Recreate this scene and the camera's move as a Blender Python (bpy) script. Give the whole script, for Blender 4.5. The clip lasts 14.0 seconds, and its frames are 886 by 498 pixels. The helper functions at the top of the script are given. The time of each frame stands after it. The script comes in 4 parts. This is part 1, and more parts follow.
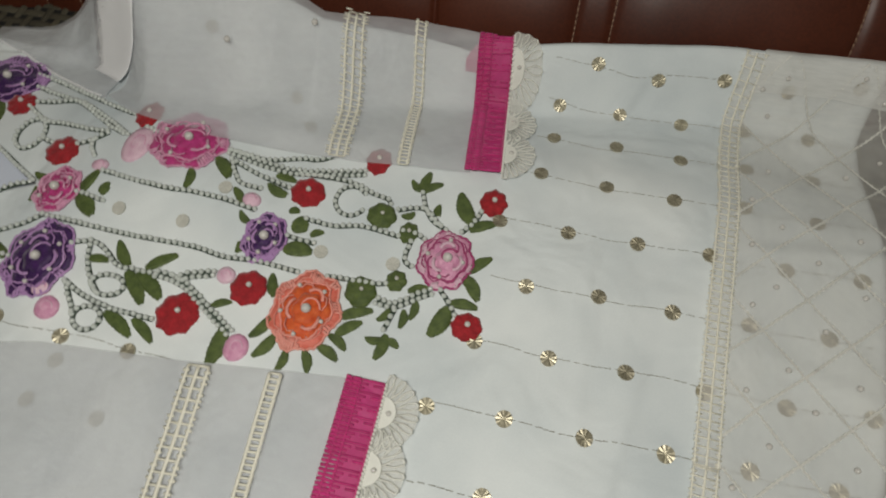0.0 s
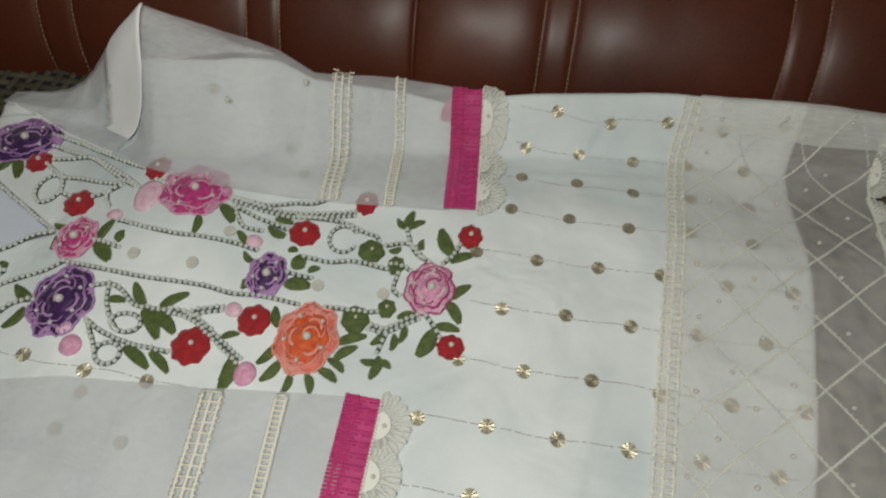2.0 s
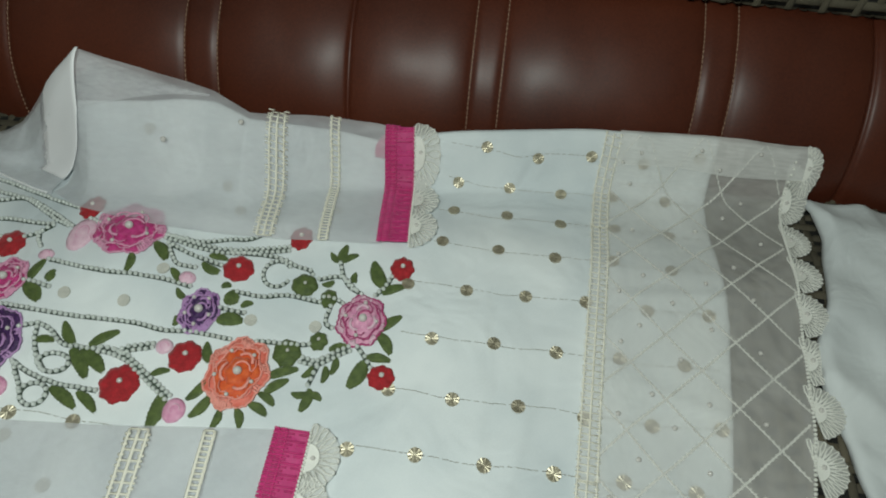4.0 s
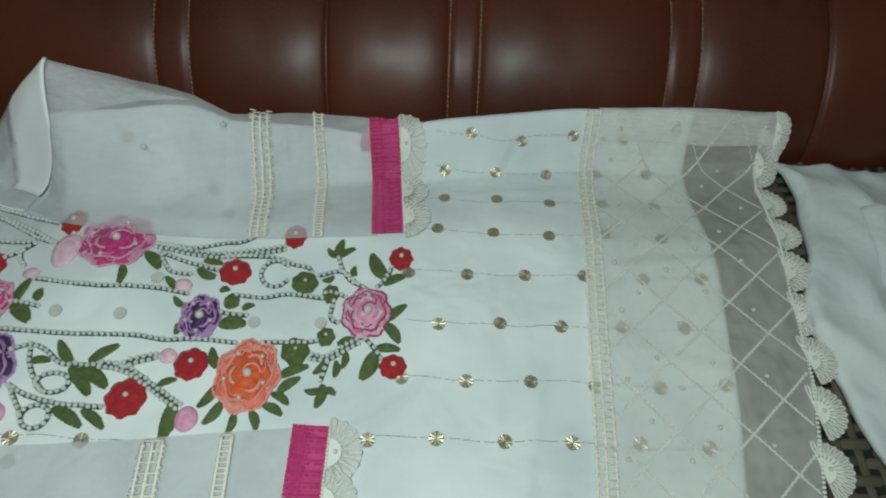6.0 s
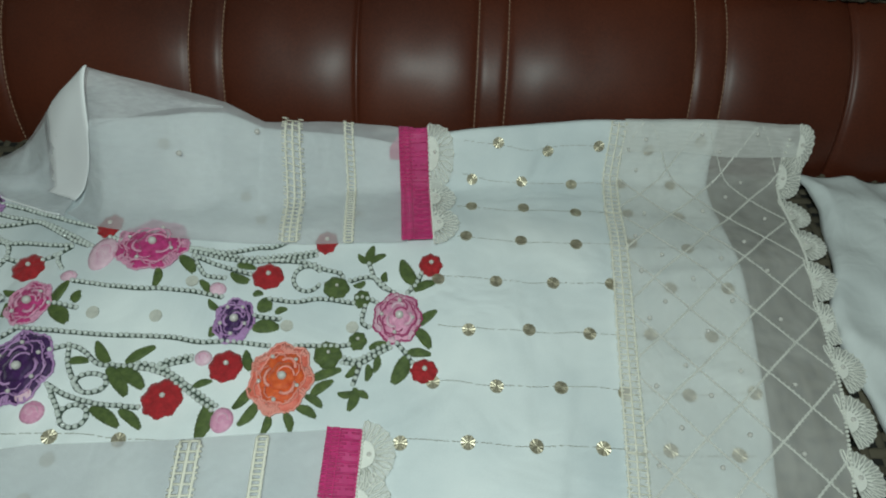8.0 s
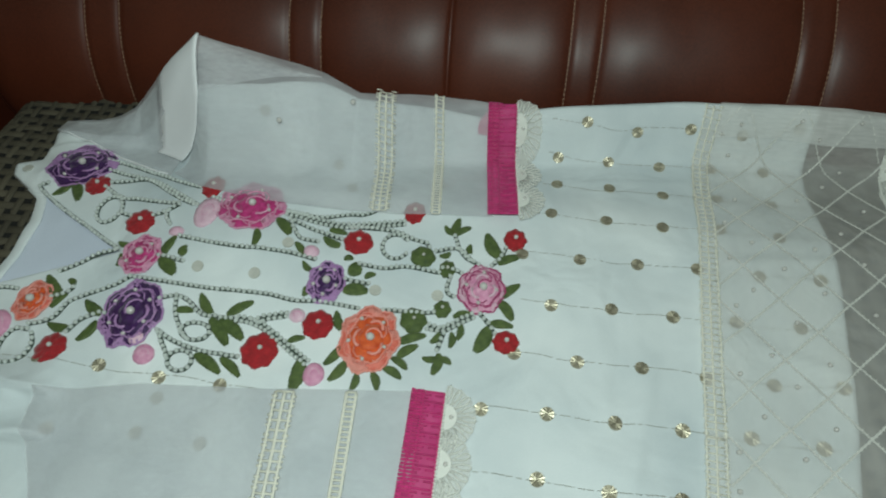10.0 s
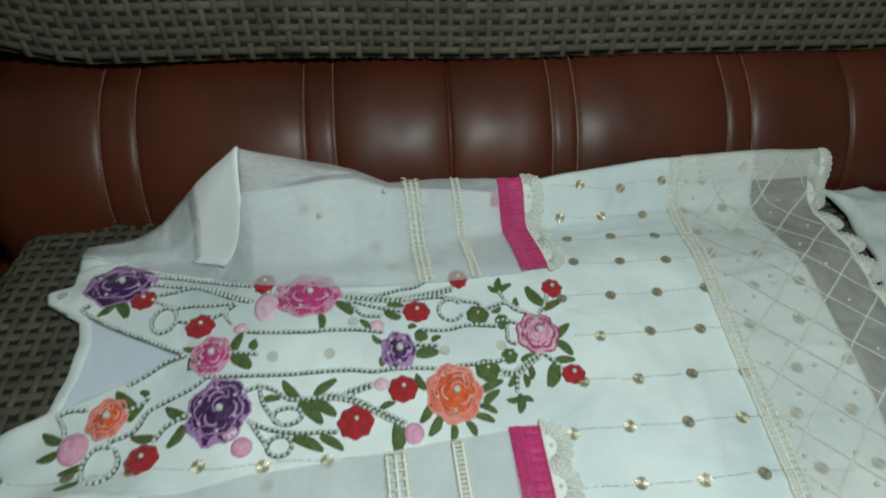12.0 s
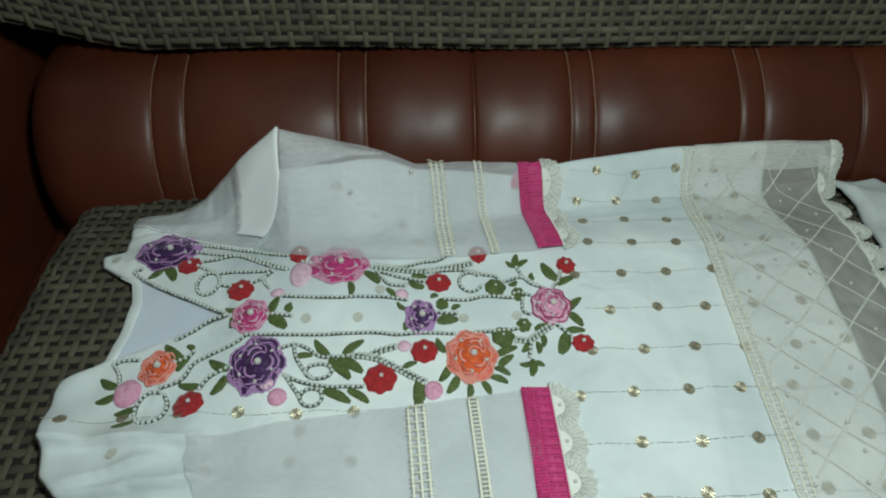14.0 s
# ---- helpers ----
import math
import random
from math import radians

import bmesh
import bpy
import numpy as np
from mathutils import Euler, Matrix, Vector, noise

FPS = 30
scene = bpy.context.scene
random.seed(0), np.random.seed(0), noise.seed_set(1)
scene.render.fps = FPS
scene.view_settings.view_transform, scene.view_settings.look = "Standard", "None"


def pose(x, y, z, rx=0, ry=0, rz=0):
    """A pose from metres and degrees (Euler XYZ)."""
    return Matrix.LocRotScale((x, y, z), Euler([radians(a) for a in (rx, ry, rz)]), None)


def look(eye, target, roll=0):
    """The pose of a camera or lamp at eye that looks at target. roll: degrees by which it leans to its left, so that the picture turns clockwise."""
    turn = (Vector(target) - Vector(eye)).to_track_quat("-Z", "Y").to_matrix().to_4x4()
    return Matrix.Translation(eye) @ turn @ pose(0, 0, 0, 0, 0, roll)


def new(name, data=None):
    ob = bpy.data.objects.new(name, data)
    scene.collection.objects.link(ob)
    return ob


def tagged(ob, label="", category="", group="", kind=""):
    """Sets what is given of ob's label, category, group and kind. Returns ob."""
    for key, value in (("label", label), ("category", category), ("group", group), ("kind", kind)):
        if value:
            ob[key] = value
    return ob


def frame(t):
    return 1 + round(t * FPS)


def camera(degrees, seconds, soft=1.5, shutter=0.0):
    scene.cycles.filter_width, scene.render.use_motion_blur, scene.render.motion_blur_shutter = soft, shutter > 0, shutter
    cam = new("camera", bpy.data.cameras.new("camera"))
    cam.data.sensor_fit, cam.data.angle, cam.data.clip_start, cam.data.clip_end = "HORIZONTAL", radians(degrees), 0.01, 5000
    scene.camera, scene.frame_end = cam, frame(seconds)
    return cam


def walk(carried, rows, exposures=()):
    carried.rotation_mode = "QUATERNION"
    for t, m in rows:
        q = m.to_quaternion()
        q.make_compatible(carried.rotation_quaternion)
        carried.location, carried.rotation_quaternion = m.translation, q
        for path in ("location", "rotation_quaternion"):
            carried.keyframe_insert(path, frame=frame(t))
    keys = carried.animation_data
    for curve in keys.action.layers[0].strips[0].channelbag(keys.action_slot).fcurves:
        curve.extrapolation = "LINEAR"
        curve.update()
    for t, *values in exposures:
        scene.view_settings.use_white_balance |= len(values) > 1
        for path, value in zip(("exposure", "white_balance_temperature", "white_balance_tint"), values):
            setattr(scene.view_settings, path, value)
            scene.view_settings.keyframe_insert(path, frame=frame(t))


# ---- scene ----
cam = camera(71.2, 14.0, soft=2.0, shutter=0.4)
PATH = [
    (0, (0.065, -0.223, 0.926), (-0.196, 0.657, -0.851), -4.1),
    (0.5, (0.034, -0.239, 0.933), (-0.171, 0.716, -0.813), -4.6),
    (1, (0.011, -0.254, 0.931), (-0.185, 0.747, -0.788), -3.6),
    (1.5, (0.028, -0.262, 0.944), (-0.14, 0.682, -0.811), 0.3),
    (2, (0.073, -0.258, 0.985), (-0.148, 0.73, -0.74), -2.8),
    (2.5, (0.123, -0.265, 0.996), (-0.051, 0.819, -0.676), 1.0),
    (3, (0.135, -0.26, 0.999), (-0.061, 0.848, -0.655), -1.6),
    (3.2, (0.129, -0.261, 0.996), (-0.047, 0.834, -0.668), -1.0),
    (5.3, (0.097, -0.274, 0.998), (-0.024, 0.857, -0.647), 0.4),
    (5.5, (0.083, -0.281, 0.997), (-0.045, 0.856, -0.643), -0.7),
    (6, (0.074, -0.282, 0.993), (0.07, 0.829, -0.67), 1.8),
    (6.5, (0.068, -0.286, 0.993), (0.121, 0.864, -0.642), 2.7),
    (7, (0.05, -0.298, 0.993), (0.093, 0.844, -0.649), 1.4),
    (7.2, (0.042, -0.301, 0.991), (0.069, 0.826, -0.662), 1.2),
    (9.3, (0.061, -0.276, 1.01), (-0.047, 0.898, -0.605), -0.6),
    (9.5, (0.051, -0.283, 1.0), (-0.098, 0.845, -0.645), -3.2),
    (10, (0.019, -0.308, 1.006), (-0.179, 0.761, -0.672), -3.0),
    (10.5, (-0.051, -0.329, 1.006), (-0.128, 0.752, -0.675), -3.6),
    (11, (-0.14, -0.35, 1.007), (-0.106, 0.803, -0.627), -3.1),
    (11.5, (-0.166, -0.348, 1.031), (0.038, 0.951, -0.477), 3.1),
    (12, (-0.154, -0.4, 1.036), (-0.016, 0.954, -0.429), 1.1),
    (12.5, (-0.145, -0.483, 1.047), (-0.083, 0.838, -0.453), 0.2),
    (13, (-0.134, -0.509, 1.068), (-0.005, 0.86, -0.384), 1.8),
    (13.5, (-0.152, -0.46, 1.066), (-0.069, 0.902, -0.397), 0.6),
    (14, (-0.155, -0.457, 1.059), (-0.096, 0.894, -0.415), 0.1),
]
EXPOSURES = [(0.0, -0.26, 7650, 33), (2.0, -0.17, 7550, 31), (3.2, -0.10, 7300, 27), (5.3, -0.13, 6680, 15), (7.2, -0.14, 6680, 15), (10.3, -0.15, 6680, 15), (11.5, -0.06, 6680, 15), (12.3, 0.01, 6680, 15), (14.0, -0.01, 6680, 15)]
walk(cam, [(t, look(eye, target, roll)) for t, eye, target, roll in PATH], EXPOSURES)

# ---- light ----
world = bpy.data.worlds.new("room_air")
world.use_nodes = True
world.node_tree.nodes["Background"].inputs[0].default_value = (0.9, 1.0, 0.97, 1)
world.node_tree.nodes["Background"].inputs[1].default_value = 0.05
scene.world = world
# Fixed stand-in for the phone's own flash, near the middle of the camera path.
LAMP = bpy.data.lights.new("phone_flash_light", "POINT")
LAMP.shadow_soft_size, LAMP.energy, LAMP.color = 0.05, 21.5, (0.80, 1.0, 0.955)
lamp = new("phone_flash_light", LAMP)
lamp.location = (0.0, -0.33, 1.24)


# ---- materials ----
def srgb(r, g, b):
    return tuple(((c / 255 + 0.055) / 1.055) ** 2.4 if c > 10 else c / 3295 for c in (r, g, b)) + (1,)


def material(name, low, high, rough=0.8, grain=400, stain=9, bump=0.15, depth=0.0005, metal=0.0, sheen=0.0, island=0.0, stretch=(1, 1, 1), coat=0.0, weight=0.6, crumple=0.0, crumple_scale=20):
    """Two colours mixed by grain and stains, with fine relief."""
    mat = bpy.data.materials.new(name)
    mat.use_nodes = True
    tree = mat.node_tree
    n, link = tree.nodes, tree.links.new
    bsdf = n["Principled BSDF"]
    coord = n.new("ShaderNodeTexCoord")
    mapping = n.new("ShaderNodeMapping")
    mapping.inputs["Scale"].default_value = stretch
    link(coord.outputs["Object"], mapping.inputs[0])
    fine, wide = n.new("ShaderNodeTexNoise"), n.new("ShaderNodeTexNoise")
    fine.inputs["Scale"].default_value, wide.inputs["Scale"].default_value = grain, stain
    fine.inputs["Detail"].default_value = 3
    wide.inputs["Detail"].default_value = 4
    link(mapping.outputs[0], fine.inputs["Vector"])
    link(coord.outputs["Object"], wide.inputs["Vector"])
    add = n.new("ShaderNodeMath")
    add.operation = "MULTIPLY_ADD"
    link(fine.outputs["Fac"], add.inputs[0])
    add.inputs[1].default_value = weight
    link(wide.outputs["Fac"], add.inputs[2])
    ramp = n.new("ShaderNodeMapRange")
    ramp.inputs[1].default_value, ramp.inputs[2].default_value = 0.15 + weight / 2, 0.85 + weight / 2
    link(add.outputs[0], ramp.inputs[0])
    mix = n.new("ShaderNodeMix")
    mix.data_type = "RGBA"
    mix.inputs["A"].default_value, mix.inputs["B"].default_value = low, high
    link(ramp.outputs[0], mix.inputs["Factor"])
    colour = mix.outputs["Result"]
    if island:
        geo, bright = n.new("ShaderNodeNewGeometry"), n.new("ShaderNodeHueSaturation")
        span = n.new("ShaderNodeMapRange")
        span.inputs[3].default_value, span.inputs[4].default_value = 1 - island, 1 + island
        link(geo.outputs["Random Per Island"], span.inputs[0])
        link(span.outputs[0], bright.inputs["Value"])
        link(colour, bright.inputs["Color"])
        colour = bright.outputs[0]
    link(colour, bsdf.inputs["Base Color"])
    relief = n.new("ShaderNodeBump")
    relief.inputs["Strength"].default_value, relief.inputs["Distance"].default_value = bump, depth
    link(fine.outputs["Fac"], relief.inputs["Height"])
    link(relief.outputs[0], bsdf.inputs["Normal"])
    if crumple:
        soft, wave = n.new("ShaderNodeBump"), n.new("ShaderNodeTexNoise")
        wave.inputs["Scale"].default_value, wave.inputs["Detail"].default_value, wave.inputs["Distortion"].default_value = crumple_scale, 3, 0.6
        link(coord.outputs["Object"], wave.inputs["Vector"])
        soft.inputs["Strength"].default_value, soft.inputs["Distance"].default_value = 1.0, crumple
        link(wave.outputs["Fac"], soft.inputs["Height"])
        link(soft.outputs[0], relief.inputs["Normal"])
    bsdf.inputs["Roughness"].default_value, bsdf.inputs["Metallic"].default_value = rough, metal
    bsdf.inputs["Sheen Weight"].default_value = sheen
    bsdf.inputs["Coat Weight"].default_value = coat
    return mat


def sheer(name, low, high, cover, grain=900):
    """A thin see-through cloth: threads with gaps between them."""
    mat = material(name, low, high, 0.6, grain, 14, 0.1, sheen=0.2, crumple=0.010, crumple_scale=13)
    n, link = mat.node_tree.nodes, mat.node_tree.links.new
    clear, mix = n.new("ShaderNodeBsdfTransparent"), n.new("ShaderNodeMixShader")
    patch = n.new("ShaderNodeTexNoise")
    patch.inputs["Scale"].default_value = 11
    span = n.new("ShaderNodeMapRange")
    span.inputs[1].default_value, span.inputs[2].default_value = 0.3, 0.7
    span.inputs[3].default_value, span.inputs[4].default_value = cover - 0.05, cover + 0.05
    link(patch.outputs["Fac"], span.inputs[0])
    link(span.outputs[0], mix.inputs[0])
    link(clear.outputs[0], mix.inputs[1])
    link(n["Principled BSDF"].outputs[0], mix.inputs[2])
    link(mix.outputs[0], n["Material Output"].inputs[0])
    return mat


# Wide blotches: uneven tone of thin cloth, plus soft fold shading put into colour.
COTTON = material("white_cotton", (0.48, 0.55, 0.58, 1), (0.92, 0.95, 0.935, 1), 0.85, 700, 6.5, 0.2, sheen=0.15, weight=0.12, crumple=0.011, crumple_scale=9)
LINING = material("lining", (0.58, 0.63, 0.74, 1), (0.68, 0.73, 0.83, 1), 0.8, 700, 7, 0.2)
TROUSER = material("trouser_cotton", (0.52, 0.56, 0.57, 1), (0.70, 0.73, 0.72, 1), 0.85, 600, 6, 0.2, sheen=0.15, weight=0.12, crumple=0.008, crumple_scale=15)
ORGANZA = sheer("organza", (0.60, 0.61, 0.645, 1), (0.76, 0.77, 0.79, 1), 0.46)
# Paler than the single organza: the fold's highlight is put into its colour.
VEIL = sheer("doubled_organza", (0.74, 0.75, 0.78, 1), (0.86, 0.87, 0.89, 1), 0.36)
NET = sheer("net", (0.78, 0.765, 0.73, 1), (0.89, 0.87, 0.83, 1), 0.38)
# Lit copy of the cotton: light on the turned-back flap is put into the colour.
FLAP = material("lit_white_cotton", (0.82, 0.83, 0.86, 1), (0.94, 0.94, 0.94, 1), 0.85, 700, 7, 0.2, sheen=0.15, weight=0.12)
PINK_SHEER = sheer("pink_open_crochet", (0.50, 0.02, 0.14, 1), (0.68, 0.045, 0.23, 1), 0.92)
LACE_GROUND = sheer("lace_ground", (0.80, 0.80, 0.75, 1), (0.90, 0.90, 0.85, 1), 0.52)
LACE = material("cream_lace", (0.80, 0.77, 0.64, 1), (0.90, 0.87, 0.76, 1), 0.8, 900, 30, 0.4)
DIAMOND = material("diamond_thread", (0.54, 0.54, 0.50, 1), (0.74, 0.73, 0.68, 1), 0.8, 900, 40, 0.4)
WHITE_LACE = material("white_lace", (0.72, 0.72, 0.66, 1), (0.86, 0.86, 0.80, 1), 0.8, 900, 30, 0.4)
MAGENTA = material("magenta_thread", (0.48, 0.014, 0.125, 1), (0.70, 0.035, 0.22, 1), 0.65, 900, 30, 0.4, sheen=0.2, island=0.15)
PINK = material("pink_thread", (0.58, 0.17, 0.33, 1), (0.90, 0.48, 0.63, 1), 0.6, 420, 160, 1.0, stretch=(1, 4, 1), sheen=0.2)
PALE_PINK = material("pale_pink_thread", (0.68, 0.38, 0.50, 1), (0.88, 0.64, 0.72, 1), 0.6, 420, 160, 0.8, stretch=(1, 4, 1))
ROSE_LINE = material("rose_outline_thread", (0.36, 0.03, 0.13, 1), (0.50, 0.07, 0.20, 1), 0.6, 800, 60, 0.3)
HOT_PINK = material("hot_pink_thread", (0.34, 0.007, 0.09, 1), (0.70, 0.06, 0.28, 1), 0.6, 420, 170, 1.0, stretch=(4, 1, 1), sheen=0.2)
PURPLE = material("purple_thread", (0.016, 0.002, 0.036, 1), (0.080, 0.012, 0.130, 1), 0.5, 420, 170, 1.0, stretch=(1, 4, 1), sheen=0.2)
LILAC = material("lilac_thread", (0.36, 0.16, 0.40, 1), (0.60, 0.36, 0.62, 1), 0.55, 800, 70, 0.4)
ORANGE = material("orange_thread", (0.58, 0.04, 0.006, 1), (0.88, 0.17, 0.035, 1), 0.6, 420, 170, 1.0, stretch=(4, 1, 1), sheen=0.2)
PEACH = material("peach_edge_thread", (0.84, 0.27, 0.21, 1), (0.90, 0.40, 0.34, 1), 0.6, 700, 90, 0.5)
CORAL = material("coral_thread", (0.66, 0.09, 0.055, 1), (0.88, 0.25, 0.18, 1), 0.6, 420, 170, 1.0, sheen=0.2)
RED = material("red_felt", (0.22, 0.003, 0.006, 1), (0.52, 0.014, 0.022, 1), 0.8, 600, 150, 0.9, sheen=0.3)
LEAF = material("leaf_green_thread", (0.024, 0.050, 0.008, 1), (0.125, 0.175, 0.040, 1), 0.6, 420, 150, 1.0, stretch=(1, 5, 1), sheen=0.15)
CORD = material("dark_green_cord", (0.022, 0.042, 0.028, 1), (0.060, 0.090, 0.065, 1), 0.7, 900, 50, 0.5)
PEARL = material("pearl", (0.54, 0.52, 0.49, 1), (0.68, 0.65, 0.61, 1), 0.16, 200, 30, 0.02, coat=0.7)
BEAD = material("silver_white_bead", (0.52, 0.56, 0.53, 1), (0.66, 0.70, 0.66, 1), 0.2, 200, 40, 0.02, coat=0.6)
SEQUIN = material("gold_sequin", (0.38, 0.34, 0.24, 1), (0.66, 0.60, 0.46, 1), 0.46, 420, 260, 0.6, metal=0.8)
PALE_SEQUIN = material("veiled_sequin", (0.48, 0.48, 0.43, 1), (0.60, 0.59, 0.53, 1), 0.5, 300, 120, 0.2)
THREAD = material("grey_thread", (0.32, 0.32, 0.28, 1), (0.48, 0.47, 0.42, 1), 0.7, 700, 60, 0.3)
LEATHER = material("brown_leather", (0.046, 0.0102, 0.0052, 1), (0.114, 0.026, 0.0118, 1), 0.42, 350, 6, 0.10, depth=0.0006)
LEATHER.node_tree.nodes["Principled BSDF"].inputs["Specular IOR Level"].default_value = 0.36
STITCH = material("tan_stitch_thread", (0.24, 0.14, 0.09, 1), (0.38, 0.24, 0.16, 1), 0.7, 700, 60, 0.3)
STRIP = material("woven_strip", (0.044, 0.037, 0.024, 1), (0.124, 0.106, 0.071, 1), 0.85, 500, 12, 0.5, stretch=(1, 6, 1), island=0.25)
STRIP_DARK = material("woven_ground", (0.006, 0.006, 0.005, 1), (0.014, 0.013, 0.011, 1), 0.9, 600, 14, 0.4)
WALL = material("wall_paint", (0.55, 0.56, 0.52, 1), (0.62, 0.63, 0.59, 1), 0.9, 120, 2, 0.1)
CEILING = material("ceiling_paint", (0.72, 0.73, 0.71, 1), (0.78, 0.79, 0.77, 1), 0.9, 120, 2, 0.1)
FLOOR = material("floor_tile", (0.28, 0.25, 0.21, 1), (0.36, 0.33, 0.28, 1), 0.4, 90, 3, 0.05)


# ---- building helpers ----
def thing(name, label, category, group="", kind=""):
    return tagged(new(name), label, category, group, kind)


class Shape:
    """Gathers faces and makes one mesh object of them."""

    def __init__(self):
        self.v, self.f = [], []

    def grid(self, rows):
        """Rows of equally many points, joined by quads."""
        base, wide = len(self.v), len(rows[0])
        for row in rows:
            self.v.extend(row)
        for j in range(len(rows) - 1):
            for i in range(wide - 1):
                a = base + j * wide + i
                self.f.append((a, a + 1, a + wide + 1, a + wide))
        return self

    def tube(self, points, r, sides=6, flat=1.0):
        """A cord along points, with closed ends; flat below 1 presses it down."""
        base, count = len(self.v), len(points)
        for i, p in enumerate(points):
            way = (points[min(i + 1, count - 1)] - points[max(i - 1, 0)])
            way = way.normalized() if way.length > 1e-9 else Vector((1, 0, 0))
            side = way.cross(Vector((0, 0, 1)))
            side = side.normalized() if side.length > 1e-6 else Vector((1, 0, 0))
            up = side.cross(way)
            for k in range(sides):
                a = 2 * math.pi * k / sides
                self.v.append(p + side * (r * math.cos(a)) + up * (r * flat * math.sin(a)))
        for i in range(count - 1):
            for k in range(sides):
                a, b = base + i * sides + k, base + i * sides + (k + 1) % sides
                self.f.append((a, b, b + sides, a + sides))
        self.f.append(tuple(range(base + sides - 1, base - 1, -1)))
        self.f.append(tuple(range(base + (count - 1) * sides, base + count * sides)))
        return self

    def ball(self, p, r, seg=8, rings=5, squash=1.0):
        base = len(self.v)
        self.v.append(p + Vector((0, 0, r * squash)))
        for j in range(1, rings):
            b = math.pi * j / rings
            for k in range(seg):
                a = 2 * math.pi * k / seg
                self.v.append(p + Vector((r * math.sin(b) * math.cos(a), r * math.sin(b) * math.sin(a), r * squash * math.cos(b))))
        self.v.append(p - Vector((0, 0, r * squash)))
        for k in range(seg):
            self.f.append((base, base + 1 + k, base + 1 + (k + 1) % seg))
            for j in range(rings - 2):
                a, b = base + 1 + j * seg + k, base + 1 + j * seg + (k + 1) % seg
                self.f.append((a, a + seg, b + seg, b))
            last = base + 1 + (rings - 2) * seg
            self.f.append((last + k, len(self.v) - 1, last + (k + 1) % seg))
        return self

    def pillow_bar(self, origin, ax, ay, az, l, w, h):
        """A strip with rounded top: half length l, half width w, height h."""
        base = len(self.v)
        for s, q in ((-1, 0.0), (-0.72, 0.85), (0, 1.0), (0.72, 0.85), (1, 0.0)):
            for m, g in ((-1, 0.0), (-0.55, 0.9), (0.55, 0.9), (1, 0.0)):
                self.v.append(origin + ax * (l * s) + ay * (w * m) + az * (h * min(q, 1) * g))
        for j in range(4):
            for i in range(3):
                a = base + j * 4 + i
                self.f.append((a, a + 4, a + 5, a + 1))
        return self

    def make(self, name, mat, parent=None, label="", smooth=True, kind=""):
        mesh = bpy.data.meshes.new(name)
        mesh.from_pydata([tuple(p) for p in self.v], [], self.f)
        mesh.validate()
        if smooth:
            mesh.polygons.foreach_set("use_smooth", [True] * len(mesh.polygons))
        mesh.materials.append(mat)
        mesh.update()
        ob = new(name, mesh)
        ob.parent = parent
        return tagged(ob, label, kind=kind)


def shared(name, mesh, parent, m, label=""):
    ob = new(name, mesh)
    ob.parent = parent
    ob.matrix_local = m
    return tagged(ob, label)


def thick(ob, t):
    mod = ob.modifiers.new("thickness", "SOLIDIFY")
    mod.thickness, mod.offset = t, -1
    return ob


def ease(a, b, v):
    s = min(1.0, max(0.0, (v - a) / (b - a)))
    return s * s * (3 - 2 * s)


def between(v, *pairs):
    return float(np.interp(v, pairs[0::2], pairs[1::2]))


def spline(points, step=0.004):
    """A smooth line through a few points in the plan, at even steps."""
    pts = [Vector(p) for p in points]
    pts = [pts[0] * 2 - pts[1], *pts, pts[-1] * 2 - pts[-2]]
    line = []
    for i in range(1, len(pts) - 2):
        a, b, c, d = pts[i - 1:i + 3]
        for k in range(12):
            s = k / 12
            line.append(0.5 * (2 * b + (c - a) * s + (2 * a - 5 * b + 4 * c - d) * s * s + (3 * b - a - 3 * c + d) * s ** 3))
    line.append(pts[-2])
    along = np.concatenate([[0], np.cumsum([(q - p).length for p, q in zip(line, line[1:])])])
    count = max(2, round(along[-1] / step) + 1)
    at = np.linspace(0, along[-1], count)
    return [Vector((np.interp(s, along, [p.x for p in line]), np.interp(s, along, [p.y for p in line]))) for s in at]


# ---- the lie of the cloth ----
def top_edge(x):
    """Where the garment's far edge runs."""
    return between(x, -0.56, 0.200, -0.50, 0.212, -0.47, 0.217, -0.455, 0.225, -0.415, 0.227, -0.347, 0.227, -0.21, 0.230, -0.165, 0.212, -0.143, 0.219, -0.07, 0.240, 0.023, 0.236, 0.07, 0.245, 0.15, 0.257, 0.23, 0.263, 0.35, 0.267, 0.49, 0.267)


def edge_height(x):
    return between(x, -0.56, 0.440, -0.47, 0.445, -0.455, 0.454, -0.415, 0.497, -0.347, 0.557, -0.21, 0.510, -0.165, 0.500, -0.07, 0.478, 0.0, 0.473, 0.15, 0.479, 0.23, 0.483, 0.35, 0.484, 0.49, 0.480)


